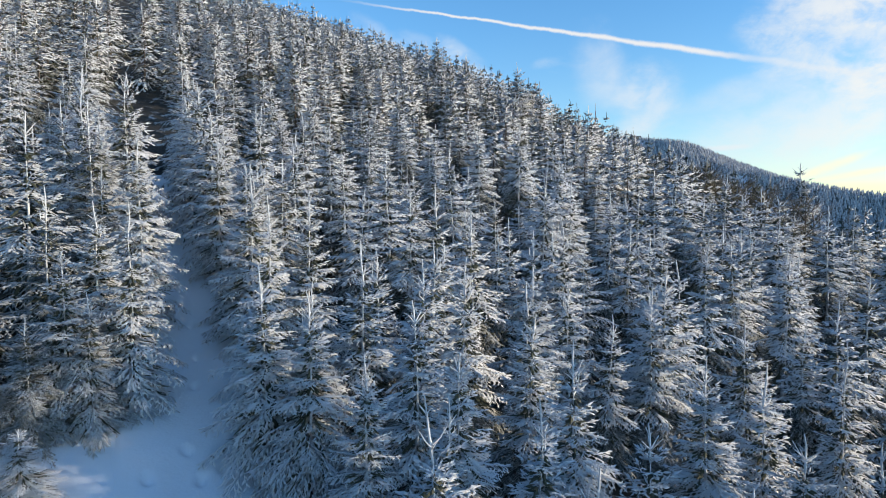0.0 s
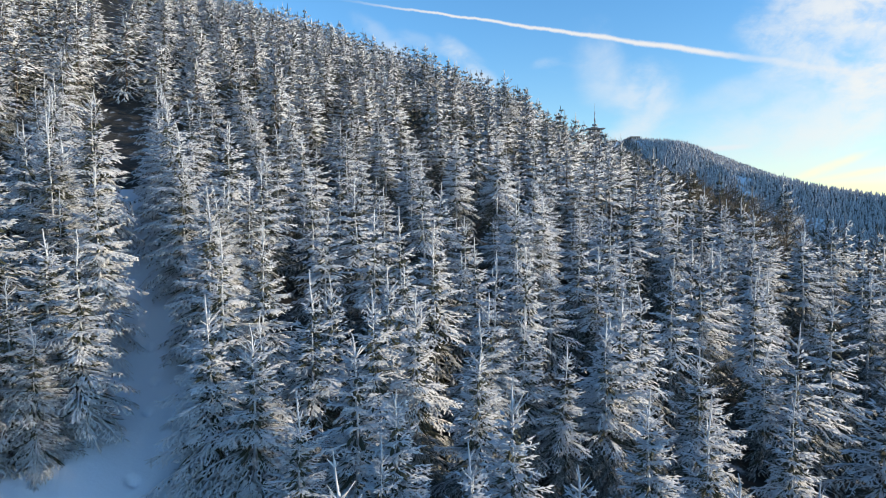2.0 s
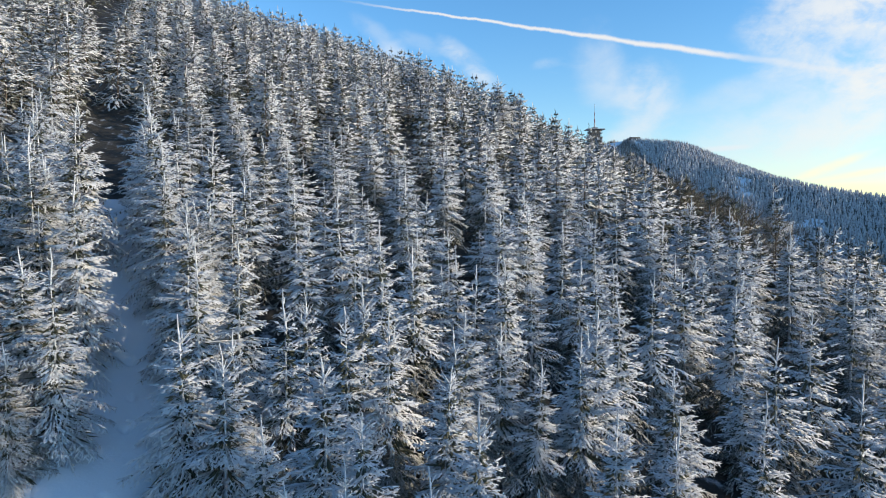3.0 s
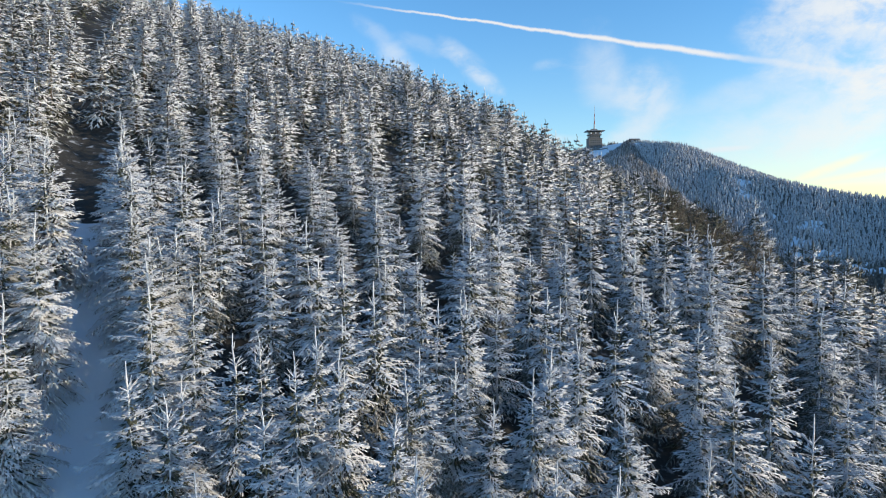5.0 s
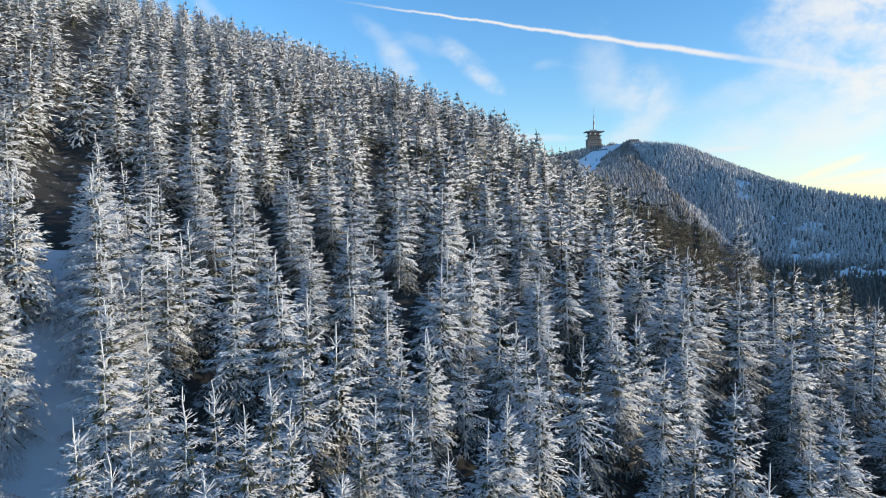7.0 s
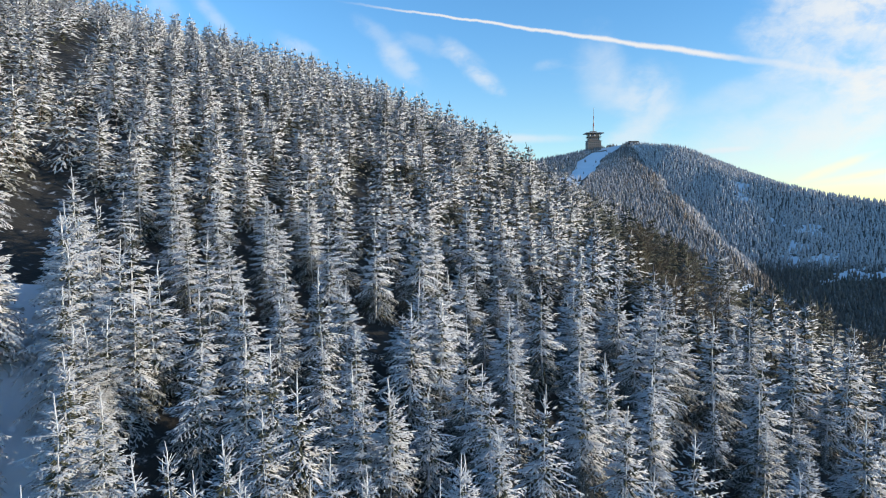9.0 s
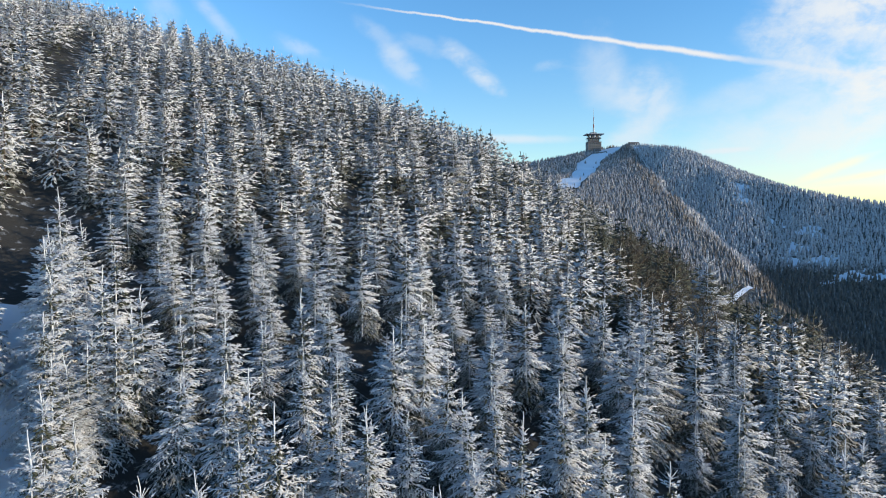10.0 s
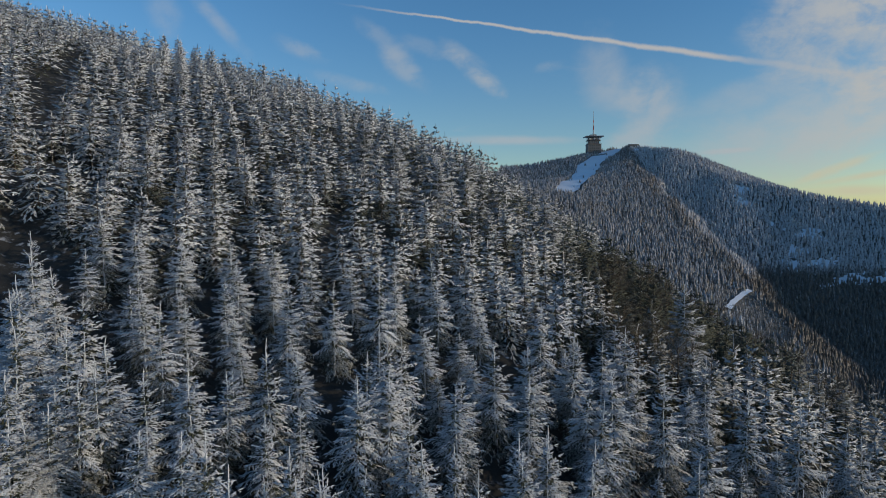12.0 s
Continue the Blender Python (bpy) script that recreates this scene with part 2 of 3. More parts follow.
def fingers(rows):
    """Rimed sprays, all at once: blunt ridged blades. A row: base (3), direction (3), length, width, thickness."""
    r = np.asarray(rows, float)
    base, way, length, width, thick = r[:, 0:3], r[:, 3:6], r[:, 6:7], r[:, 7:8], r[:, 8:9]
    way = way / np.linalg.norm(way, axis=1, keepdims=True)
    side = np.cross(way, (0.0, 0.0, 1.0))
    side /= np.linalg.norm(side, axis=1, keepdims=True) + 1e-6
    up = np.cross(side, way)
    k = len(r)
    ring = [(0.0, 0.0, 0.0), (-0.5, -0.25, 0.5), (0.5, -0.25, 0.5), (0.0, 0.55, 0.5), (0.0, 0.0, 1.0)]
    tris = [(0, 3, 1), (0, 2, 3), (1, 3, 4), (3, 2, 4)]
    v = np.stack([base + side * width * a + up * thick * b + way * length * c for a, b, c in ring], axis=1).reshape(-1, 3)
    f = (np.asarray(tris)[None] + (np.arange(k) * len(ring))[:, None, None]).reshape(-1, 3)
    return v, f


def soft_normals(v, f, rng, mass=0.50):
    """Normals that look out of the crown by the share mass, for the rest each spray's own."""
    own = np.cross(v[f[:, 1]] - v[f[:, 0]], v[f[:, 2]] - v[f[:, 0]])
    own /= np.linalg.norm(own, axis=1, keepdims=True) + 1e-9
    each = np.zeros_like(v)
    for k in range(3):
        np.add.at(each, f[:, k], own)
    each /= np.linalg.norm(each, axis=1, keepdims=True) + 1e-9
    out = v * (1, 1, 0)
    out /= np.linalg.norm(out, axis=1, keepdims=True) + 1e-6
    mix = mass * out + np.array([0, 0, 0.20]) + (1.2 - mass) * each + rng.normal(0, 0.08, v.shape)
    return mix / np.linalg.norm(mix, axis=1, keepdims=True)


# by level: gap between whorls, branches of the lowest whorl, spacing of side twigs, spacing of their sprays, thickness, small branches between
LEVELS = ((0.33, 7.0, 0.095, 0.066, 0.80, 0.40), (0.35, 6.6, 0.145, 0.115, 1.05, 0.25), (0.39, 6.6, 0.34, 0.26, 1.75, 0.0), (0.54, 5.2, 0.68, 9.0, 2.8, 0.0))


def spruce_shape(seed, height, radius, level):
    """The sprays, the bare wood and the leader of one young spruce. level 0: close by, 1: in the stand, 2 and 3: far up the slope."""
    rng = np.random.default_rng(seed)
    gap, most, twig_step, spray_step, fat, extra = LEVELS[level]
    top = height - rng.uniform(0.42, 0.80)
    lean = rng.normal(0, 0.016, 2)
    axis = lambda h: np.array([lean[0] * h + 0.03 * math.sin(h * 1.3 + seed), lean[1] * h + 0.03 * math.cos(h * 1.1 + seed), h])
    sprays, lower, heart, wood = [], [], [], Soup()
    h, turn = 0.12, rng.uniform(0, 6.28)
    lobes = rng.uniform(0.80, 1.18, 7)
    while h < top:
        u = h / top
        reach = radius * (0.93 * (1 - u) ** 0.84 + 0.09) * rng.uniform(0.86, 1.12)
        count = max(4, round(most - 1.5 * u - (0.8 if level == 3 and u < 0.35 else 0.0)))
        turn += 0.6 + rng.uniform(0, 0.5)
        spots = [(h + gap * rng.normal(0, 0.12), turn + 6.283 * k / count, 1.0) for k in range(count) if rng.random() > 0.05]
        spots += [(h + gap * rng.uniform(0.3, 0.8), rng.uniform(0, 6.28), rng.uniform(0.40, 0.72)) for _ in range(round(count * extra * (u < 0.85)))]
        for z, azimuth, part_of in spots:
            # the lowest third is kept apart, to be darkened as shade
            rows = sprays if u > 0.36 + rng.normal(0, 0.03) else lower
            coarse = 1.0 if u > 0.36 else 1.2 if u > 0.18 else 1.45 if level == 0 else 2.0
            azimuth += rng.normal(0, 0.13)
            long = reach * part_of * rng.uniform(0.80, 1.14) * lobes[int(azimuth * 7 / 6.283) % 7]
            rise = 0.02 + 0.78 * u ** 1.6 + rng.normal(0, 0.10)
            droop = 0.60 * (1 - u) + 0.14 + rng.uniform(-0.08, 0.14)
            hang = (0.18 + 0.50 * (1 - u)) * rng.uniform(0.6, 1.4)
            root, out = axis(min(z, top)), np.array([math.cos(azimuth), math.sin(azimuth), 0.0])
            place = lambda s: root + out * (long * s * math.cos(rise) * (1 - 0.10 * droop * s * s)) + np.array([0, 0, long * (math.sin(rise) * s - droop * s * s * 0.85 + 0.10 * s ** 4)])
            slope = lambda s: math.sin(rise) - 1.7 * droop * s + 0.40 * s ** 3
            if level == 0 and part_of == 1.0:
                stick(wood, root, place(0.7), 0.012, 0.005, 3)
            # the main axis of the branch, in overlapping sprays
            cuts = np.linspace(0.12, 0.86, max(1 if level > 1 else 2, round(long / (0.26 * fat))))
            for s in cuts:
                rows.append((*place(s), out[0], out[1], slope(s), long * 0.9 / len(cuts) + 0.06, 0.048 * fat * rng.uniform(0.8, 1.25), 0.046 * fat))
            if level == 3 and u < 0.28:
                continue
            number = max(1, round(long * 0.80 / (twig_step * coarse)))
            for s in (np.linspace(0.18, 0.93, number) if number > 1 else (0.5,)):
                for hand in (-1, 1):
                    swing = azimuth + hand * (1.08 - 0.42 * s + rng.normal(0, 0.10))
                    dip = slope(s) * 0.8 - hang * rng.uniform(0.2, 1.7) + (rng.normal(0, 0.30) if level > 1 else 0.0)
                    size = (0.075 + long * 0.46 * (1 - s) ** 0.75 * min(1.0, 0.45 + 2.2 * s)) * rng.uniform(0.78, 1.2)
                    foot = place(s) + rng.normal(0, 0.010, 3)
                    way = np.array([math.cos(swing), math.sin(swing), dip])
                    way /= np.linalg.norm(way)
                    rows.append((*foot, *way, size + 0.02 * fat, (0.026 if level < 2 else 0.038) * fat * rng.uniform(0.75, 1.25), 0.042 * fat))
                    # its own small sprays, alternating
                    for k, q in enumerate(np.arange(0.09, size - 0.03, spray_step * coarse)):
                        sway = swing + (1 if k % 2 else -1) * rng.uniform(0.55, 0.95)
                        rows.append((*(foot + way * q), math.cos(sway), math.sin(sway), dip + rng.normal(-0.15, 0.32), rng.uniform(0.085, 0.135) * (0.8 + 0.25 * fat) * coarse, 0.041 * fat * coarse * rng.uniform(0.7, 1.25), 0.034 * fat))
            rows.append((*place(0.93), out[0], out[1], slope(1.0) + rng.uniform(0.0, 0.35), 0.10 + 0.06 * long, 0.052 * fat, 0.042 * fat))
        h += gap * rng.uniform(0.85, 1.2) * (1.0 + 0.55 * max(0.0, u - 0.55) / 0.45)
    # inner twigs that close the heart of the crown, unrimed to paint its shade
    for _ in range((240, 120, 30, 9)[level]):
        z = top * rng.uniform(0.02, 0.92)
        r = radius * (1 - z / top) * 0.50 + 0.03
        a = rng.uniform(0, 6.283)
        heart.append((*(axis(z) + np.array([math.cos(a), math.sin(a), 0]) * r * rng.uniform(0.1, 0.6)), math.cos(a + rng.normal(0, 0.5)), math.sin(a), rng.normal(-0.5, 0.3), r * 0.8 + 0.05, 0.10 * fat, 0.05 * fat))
    trunk = [axis(t) for t in np.linspace(-0.3, top, 6)]
    for k in range(5):
        stick(wood, trunk[k], trunk[k + 1], 0.06 * (1 - k / 5.4) * height / 5, 0.06 * (1 - (k + 1) / 5.4) * height / 5, 6 if level < 2 else 4)
    lead = Soup()
    thick = (0.017, 0.020, 0.023, 0.028)[level]
    tip = axis(top) + np.array([*rng.normal(0, 0.05, 2), height - top])
    mid = (axis(top) * 0.5 + tip * 0.5) + np.array([*rng.normal(0, 0.022, 2), 0])
    base = axis(top - 0.25)
    stick(lead, base, mid, thick * 1.25, thick, 5 if level == 0 else 4)
    stick(lead, mid, tip, thick, thick * 0.6, 5 if level == 0 else 4)
    # a crown of short shoots round the foot of the leader
    for k in range((6, 5, 2, 0)[level]):
        a = k * 1.1 + rng.uniform(0, 0.6)
        foot = axis(top - 0.02) + np.array([0, 0, rng.uniform(-0.06, 0.03)])
        size = rng.uniform(0.14, 0.30)
        stick(lead, foot, foot + np.array([math.cos(a), math.sin(a), rng.uniform(0.5, 1.3)]) * size, thick * 0.85, thick * 0.55, 3)
    for _ in range((5, 3, 0, 0)[level]):
        s, a = rng.uniform(0.2, 0.75), rng.uniform(0, 6.283)
        foot = base * (1 - s) + tip * s
        size = rng.uniform(0.06, 0.13)
        stick(lead, foot, foot + np.array([math.cos(a), math.sin(a), rng.uniform(0.6, 1.4)]) * size, thick * 0.7, thick * 0.45, 3)
    if rng.random() < 0.35 and level < 2:
        # a second leader beside the first
        a = rng.uniform(0, 6.283)
        foot = axis(top - 0.35)
        knee = foot + np.array([math.cos(a) * 0.14, math.sin(a) * 0.14, 0.12])
        stick(lead, foot, knee, thick, thick * 0.9, 4)
        stick(lead, knee, knee + np.array([0.02, 0.0, rng.uniform(0.3, 0.55)]), thick * 0.9, thick * 0.5, 4)
    return fingers(sprays), fingers(lower), fingers(heart), wood.arrays(), lead.arrays()


# ---- the lie of the land ----
CANOPY = (-0.035, -6.024, 6.934, 2.283, -0.651, 3.085, -0.954, -1.832, -0.478, -0.773)
STAND = 4.6                                      # height from the ground to the tops of the young stand
MAIN_CREST = [(-200, 1300, 20), (60, 1080, 56), (142, 985, 71), (200, 980, 92), (249, 975, 105), (284, 985, 111), (300, 950, 111), (338, 850, 92), (354, 743, 50), (410, 650, 22), (452, 600, 11), (620, 380, -15), (900, 150, -40)]
SPUR_CREST = [(287, 945, 103), (254, 720, 48), (245, 600, 6), (233, 430, -48), (225, 330, -82)]
FAR_TREE = 5.6


def canopy(x, y):
    """Height of the tree tops of the near slope."""
    a, b = np.clip(x, -90, 58) / 30, np.clip(y, 0, 122) / 30
    terms = (1, a, b, a * a, a * b, b * b, a ** 3, a * a * b, a * b * b, b ** 3)
    z = sum(c * t for c, t in zip(CANOPY, terms)) - 0.125 * np.clip(x - 11, 0, 47) * np.clip((y - 34) / 20, 0, 1)
    return z - 0.45 * np.maximum(x - 58, 0) - 0.40 * np.maximum(y - 122, 0) + 0.16 * np.minimum(y, 0) + 0.2 * np.maximum(-90 - x, 0) - 0.03 * np.maximum(-38 - x, 0)


def crest(x, y, line, fall):
    """Height under a crest line that falls off to both sides."""
    best = np.full(np.shape(x), -1e4)
    for (ax, ay, az_), (bx, by, bz) in zip(line, line[1:]):
        dx, dy = bx - ax, by - ay
        s = np.clip(((x - ax) * dx + (y - ay) * dy) / (dx * dx + dy * dy), 0, 1)
        away = np.hypot(x - ax - s * dx, y - ay - s * dy)
        best = np.maximum(best, az_ + s * (bz - az_) - fall * (np.sqrt(away * away + 64.0) - 8.0))
    return best


def ridges(x, y):
    rough = 5.0 * np.sin(x / 37.0 + 0.6 * np.sin(y / 51.0)) * np.sin(y / 43.0 + 1.0)
    spine = np.interp(-y, [-q[1] for q in SPUR_CREST], [q[0] for q in SPUR_CREST])
    spine = spine + (5 * np.sin(y / 19.0) + 3 * np.sin(y / 8.3)) * np.clip((900 - y) / 80, 0, 1)
    top = np.interp(-y, [-q[1] for q in SPUR_CREST], [q[2] for q in SPUR_CREST])
    left = np.interp(y, (600, 800), (-0.14, 0.15))
    spur = np.where(x < spine, top - left * np.minimum(spine - x, 150), top - 0.75 * (x - spine)) - 2.0 * np.maximum(330 - y, 0) * 0.4 - 1.5 * np.maximum(y - 950, 0)
    hills = np.maximum(crest(x, y, MAIN_CREST, 0.46), spur)
    return np.maximum(hills + 0.35 * rough, -98 + 0.5 * rough)


PATH = [(-3.4, 5.0), (-4.6, 10.3), (-5.75, 12.6), (-6.25, 14.4), (-7.15, 16.1), (-8.3, 18.1), (-9.8, 20.4), (-11.6, 23.5), (-13.1, 26.4), (-17.1, 32.4), (-20.7, 39.6), (-27.3, 52.6), (-35.0, 68.0), (-44.0, 86.0)]


def off_path(x, y):
    best = np.full(np.shape(x), 1e4)
    for (ax, ay), (bx, by) in zip(PATH, PATH[1:]):
        dx, dy = bx - ax, by - ay
        s = np.clip(((x - ax) * dx + (y - ay) * dy) / (dx * dx + dy * dy), 0, 1)
        best = np.minimum(best, np.hypot(x - ax - s * dx, y - ay - s * dy))
    return best


def ground(x, y):
    x, y = np.asarray(x, float), np.asarray(y, float)
    near = canopy(x, y) - STAND + 0.10 * np.sin(x * 1.1 + 0.7 * np.sin(y * 0.8)) * np.sin(y * 0.9)
    return np.maximum(near, ridges(x, y))


def make_ground():
    rings, spokes = 210, 300
    r = np.concatenate([[0.5], np.geomspace(2.0, 4600.0, rings - 1)])
    a = np.linspace(0, 2 * np.pi, spokes, endpoint=False)
    x, y = 4 + np.outer(r, np.sin(a)), np.outer(r, np.cos(a))
    z = ground(x, y)
    z -= 0.35 * np.clip(1.2 - off_path(x, y), 0, 1) * (r < 60)[:, None]
    i, j = np.meshgrid(np.arange(rings - 1), np.arange(spokes), indexing="ij")
    k = (j + 1) % spokes
    quads = np.stack([i * spokes + j, i * spokes + k, (i + 1) * spokes + k, (i + 1) * spokes + j], axis=-1).reshape(-1, 4)[:, ::-1]
    far = np.hypot(x, y).ravel()[quads].mean(axis=1) > 1400
    far |= off_path(x, y).ravel()[quads].mean(axis=1) + 100 * (y.ravel()[quads].mean(axis=1) > 21) < np.where(y.ravel()[quads].mean(axis=1) < 14, 3.6, 2.2)
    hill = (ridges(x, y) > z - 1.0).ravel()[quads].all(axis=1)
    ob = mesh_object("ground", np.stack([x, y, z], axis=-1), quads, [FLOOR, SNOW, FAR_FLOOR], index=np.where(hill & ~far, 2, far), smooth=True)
    tagged(ob, "snowy mountain slope with forest floor under the trees", "ground", kind="structure")


def make_path():
    """The snowed-up forest path, with a row of deep footprints."""
    prints = [(-6.22, 14.45, 0.6), (-5.55, 12.35, 1.1), (-5.0, 11.75, 0.4), (-4.65, 12.1, 0.9), (-5.9, 11.35, 0.7), (-6.6, 15.6, 0.5), (-7.3, 16.9, 0.4), (-8.7, 18.9, 0.5)]
    points = []
    for (ax, ay), (bx, by) in zip(PATH[:-6], PATH[1:-5]):
        steps = max(2, int(math.hypot(bx - ax, by - ay) / 0.07))
        points += [(ax + (bx - ax) * k / steps, ay + (by - ay) * k / steps) for k in range(steps)]
    c = np.array(points)
    for _ in range(30):
        c[1:-1] = (c[:-2] + c[1:-1] * 2 + c[2:]) / 4
    t = np.gradient(c, axis=0)
    t /= np.linalg.norm(t, axis=1, keepdims=True)
    s = np.linspace(-1.6, 1.6, 49)[None] * np.interp(c[:, 1], (20, 30), (1.0, 0.6))[:, None]
    x, y = c[:, :1] + t[:, 1:] * s, c[:, 1:] - t[:, :1] * s
    z = ground(x, y) + 0.02 - 0.10 * np.exp(-(s / 0.55) ** 2) - 0.35 * np.clip(np.abs(s) - 1.2, 0, 1)
    for px, py, turn in prints:
        u = (x - px) * math.cos(turn) + (y - py) * math.sin(turn)
        v = -(x - px) * math.sin(turn) + (y - py) * math.cos(turn)
        z -= 0.11 * np.exp(-((u / 0.10) ** 2 + (v / 0.15) ** 2) ** 2)
    rows, cols = x.shape
    i, j = np.meshgrid(np.arange(rows - 1), np.arange(cols - 1), indexing="ij")
    quads = np.stack([i * cols + j, i * cols + j + 1, (i + 1) * cols + j + 1, (i + 1) * cols + j], axis=-1).reshape(-1, 4)
    ob = mesh_object("path", np.stack([x, y, z], axis=-1), quads, [SNOW], smooth=True)
    tagged(ob, "snow-covered forest path with a few deep footprints", "path", kind="structure")


make_ground()
make_path()

# ---- the young stand ----
# x, y and the height of the tip of the trees that stand out, in three belts up the slope
BELT_FRONT = [
    # the first three are added below the view, to keep sun off the clearing
    (-1.8, 6.8, 1.3), (-0.9, 5.7, 0.8), (-2.7, 5.5, 0.7), (-7.57, 10.3, 1.15), (3.58, 6.72, 1.73), (1.93, 7.04, 1.71),
    (-0.12, 7.22, 2.66), (3.2, 9.06, 1.52), (0, 9.69, 1.89), (6.13, 9.79, 1.12), (-1.4, 10.09, 2.55), (0.33, 10.73, 2.39), (2.44, 10.83, 2.49), (-0.56, 11.05, 3.22),
    (5.37, 11.53, 2.02), (6.44, 11.66, 1.81), (-8.1, 12.49, 4.22), (1.88, 12.57, 2.73), (8.69, 12.71, 1.98), (-2.82, 13.07, 3.4), (-7.18, 13.35, 5.23), (-0.45, 13.36, 3.84),
    (-1.85, 13.47, 4.26), (0.49, 13.55, 3.85), (2.05, 14.31, 3.19), (4.05, 14.44, 2.33), (7.5, 14.48, 2.1), (5.19, 14.48, 3.04), (-0.27, 14.53, 4.21), (-1.64, 14.6, 4.07),
    (12.3, 14.74, 1.8), (-3.36, 14.77, 5.43), (5.7, 15.06, 3.47), (2.35, 15.15, 3.46), (3.21, 15.32, 3.08), (-8.46, 16.48, 7.08),
]
BELT_MIDDLE = [
    (-10.6, 15.0, 7.5), (-4.3, 14.4, 5.35), (-2.75, 11.95, 3.35), (-9.7, 12.2, 4.6), (-9.3, 13.8, 5.6), (-8.3, 11.6, 2.9), (-7.5, 12.3, 3.3),
    (5.77, 16.75, 2.72), (11.31, 16.79, 2.26), (10.43, 16.93, 1.6), (-0.01, 17, 4.06), (6.93, 17.26, 3.4), (0.86, 17.69, 4.9), (3.65, 17.84, 4.67), (12.98, 17.97, 2.9),
    (2.72, 18.13, 4.3), (1.66, 18.31, 4.28), (16.55, 18.33, 1.64), (-5.81, 18.38, 6.39), (-0.2, 18.65, 5.69), (-1.11, 18.68, 5.61), (-11.86, 18.85, 8.46), (-2.68, 18.86, 5.57),
    (3.5, 18.95, 4.46), (8.57, 19.21, 4.05), (2.22, 19.7, 4.65), (-5.95, 19.71, 6.3), (4.73, 19.85, 3.87), (16.37, 20.04, 2.3), (-5.64, 20.71, 6.76), (-6.54, 20.75, 6.47),
    (10.45, 21.01, 3.77), (6.64, 21.06, 4.23), (-11.2, 21.15, 9.79), (7.89, 21.19, 4.18), (-5.31, 21.44, 7.5), (12.92, 21.52, 3.26),
]
BELT_BACK = [
    (-3.62, 21.55, 6.95), (-8.35, 21.55, 8.81), (0.79, 21.6, 5.28), (11.43, 21.69, 4.11), (6.04, 21.72, 5.52), (10.23, 21.81, 4.39), (-1.97, 21.83, 6.83), (-11.58, 21.85, 9.97),
    (-6.78, 21.87, 8.76), (1.87, 22.13, 5.31), (-5.43, 22.29, 7.93), (-8.17, 22.55, 8.04), (-8.92, 22.56, 9.8), (11.59, 22.91, 4.12), (-1.23, 23.02, 6.45), (13.42, 23.1, 3.51),
    (3.92, 23.41, 6.1), (0.41, 23.66, 7.58), (8.05, 23.99, 5.58), (5.14, 24.08, 6.17), (4.38, 24.33, 6.81), (-7.7, 24.49, 9.33), (-4.78, 25.22, 8.9), (14.37, 25.4, 4.37),
    (4.93, 25.56, 7.1), (-9.61, 25.76, 10.39), (15.22, 26.81, 5.4), (13.98, 26.9, 5.05),
]


# old spruces that overtop the stand
TALL = [(23.2, 38.6, 7.7), (-0.5, 60.3, 22.0), (6.9, 54.3, 18.0), (9.8, 66.0, 18.6), (2.5, 60.0, 20.2), (18.2, 62.0, 13.4)]


def stand_places():
    """Trees in planted rows up the slope, round those that stand out."""
    rng = np.random.default_rng(5)
    marked = [(x, y, z, 0.0) for belt in (BELT_FRONT, BELT_MIDDLE, BELT_BACK) for x, y, z in belt]
    up, across = np.array([-0.40, 0.917]), np.array([0.917, 0.40])
    i, j = np.meshgrid(np.arange(-20, 130), np.arange(-70, 90), indexing="ij")
    p = (i.ravel()[:, None] * 1.90) * up + (j.ravel()[:, None] * 2.25) * across + rng.normal(0, 0.34, (i.size, 1)) * up + rng.normal(0, 0.26, (i.size, 1)) * across
    x, y = p[:, 0], p[:, 1]
    crest_y = 104 - 0.30 * x
    # rows carried on out of view, behind and to the right, to shade the clearing
    keep = (y > -12) & (y < crest_y + 4) & (x > -0.80 * y - 7) & (x < np.maximum(0.76 * y + 13, 24)) & (off_path(x, y) > np.interp(y, (17, 21, 40, 80), (1.25, 1.1, 0.95, 0.9)))
    keep &= np.hypot((x + 4.9) / 1.5, y - 10.6) > 1.35
    keep &= (x < -8.8) | (x > -2.6) | (y > 11.9)
    keep &= canopy(x, y) > ridges(x, y) + 6
    # wider apart up the slope
    keep &= (y < 26 + rng.normal(0, 2, y.size)) | (rng.random(y.size) < 0.86)
    p = p[keep]
    m = np.array([q[:2] for q in marked])
    clear = np.min(np.hypot(p[:, None, 0] - m[None, :, 0], p[:, None, 1] - m[None, :, 1]), axis=1) > 1.50
    p = p[clear]
    # the hedge-like edges of the path
    edge = []
    for (ax, ay), (bx, by) in zip(PATH[1:8], PATH[2:9]):
        run = math.hypot(bx - ax, by - ay)
        for k in range(max(1, round(run / 1.25))):
            f = (k + rng.uniform(0.2, 0.8)) / max(1, round(run / 1.25))
            for side, far in ((1, 1.75), (-1, 1.85)):
                wide = far + (0.9 if ay < 12 and side < 0 else 0.0) + rng.normal(0, 0.12)
                edge.append((ax + (bx - ax) * f + side * wide * (by - ay) / run, ay + (by - ay) * f - side * wide * (bx - ax) / run))
    edge = np.array(edge)
    edge = edge[np.min(np.hypot(edge[:, None, 0] - m[None, :, 0], edge[:, None, 1] - m[None, :, 1]), axis=1) > 0.85]
    p = p[np.min(np.hypot(p[:, None, 0] - edge[None, :, 0], p[:, None, 1] - edge[None, :, 1]), axis=1) > 1.1]
    p = np.concatenate([p, edge])
    tips = canopy(p[:, 0], p[:, 1]) + rng.normal(-0.45, 0.80, len(p)).clip(-2.2, 0.9)
    return marked + [(a, b, c, 1.0) for (a, b), c in zip(p, tips)], rng


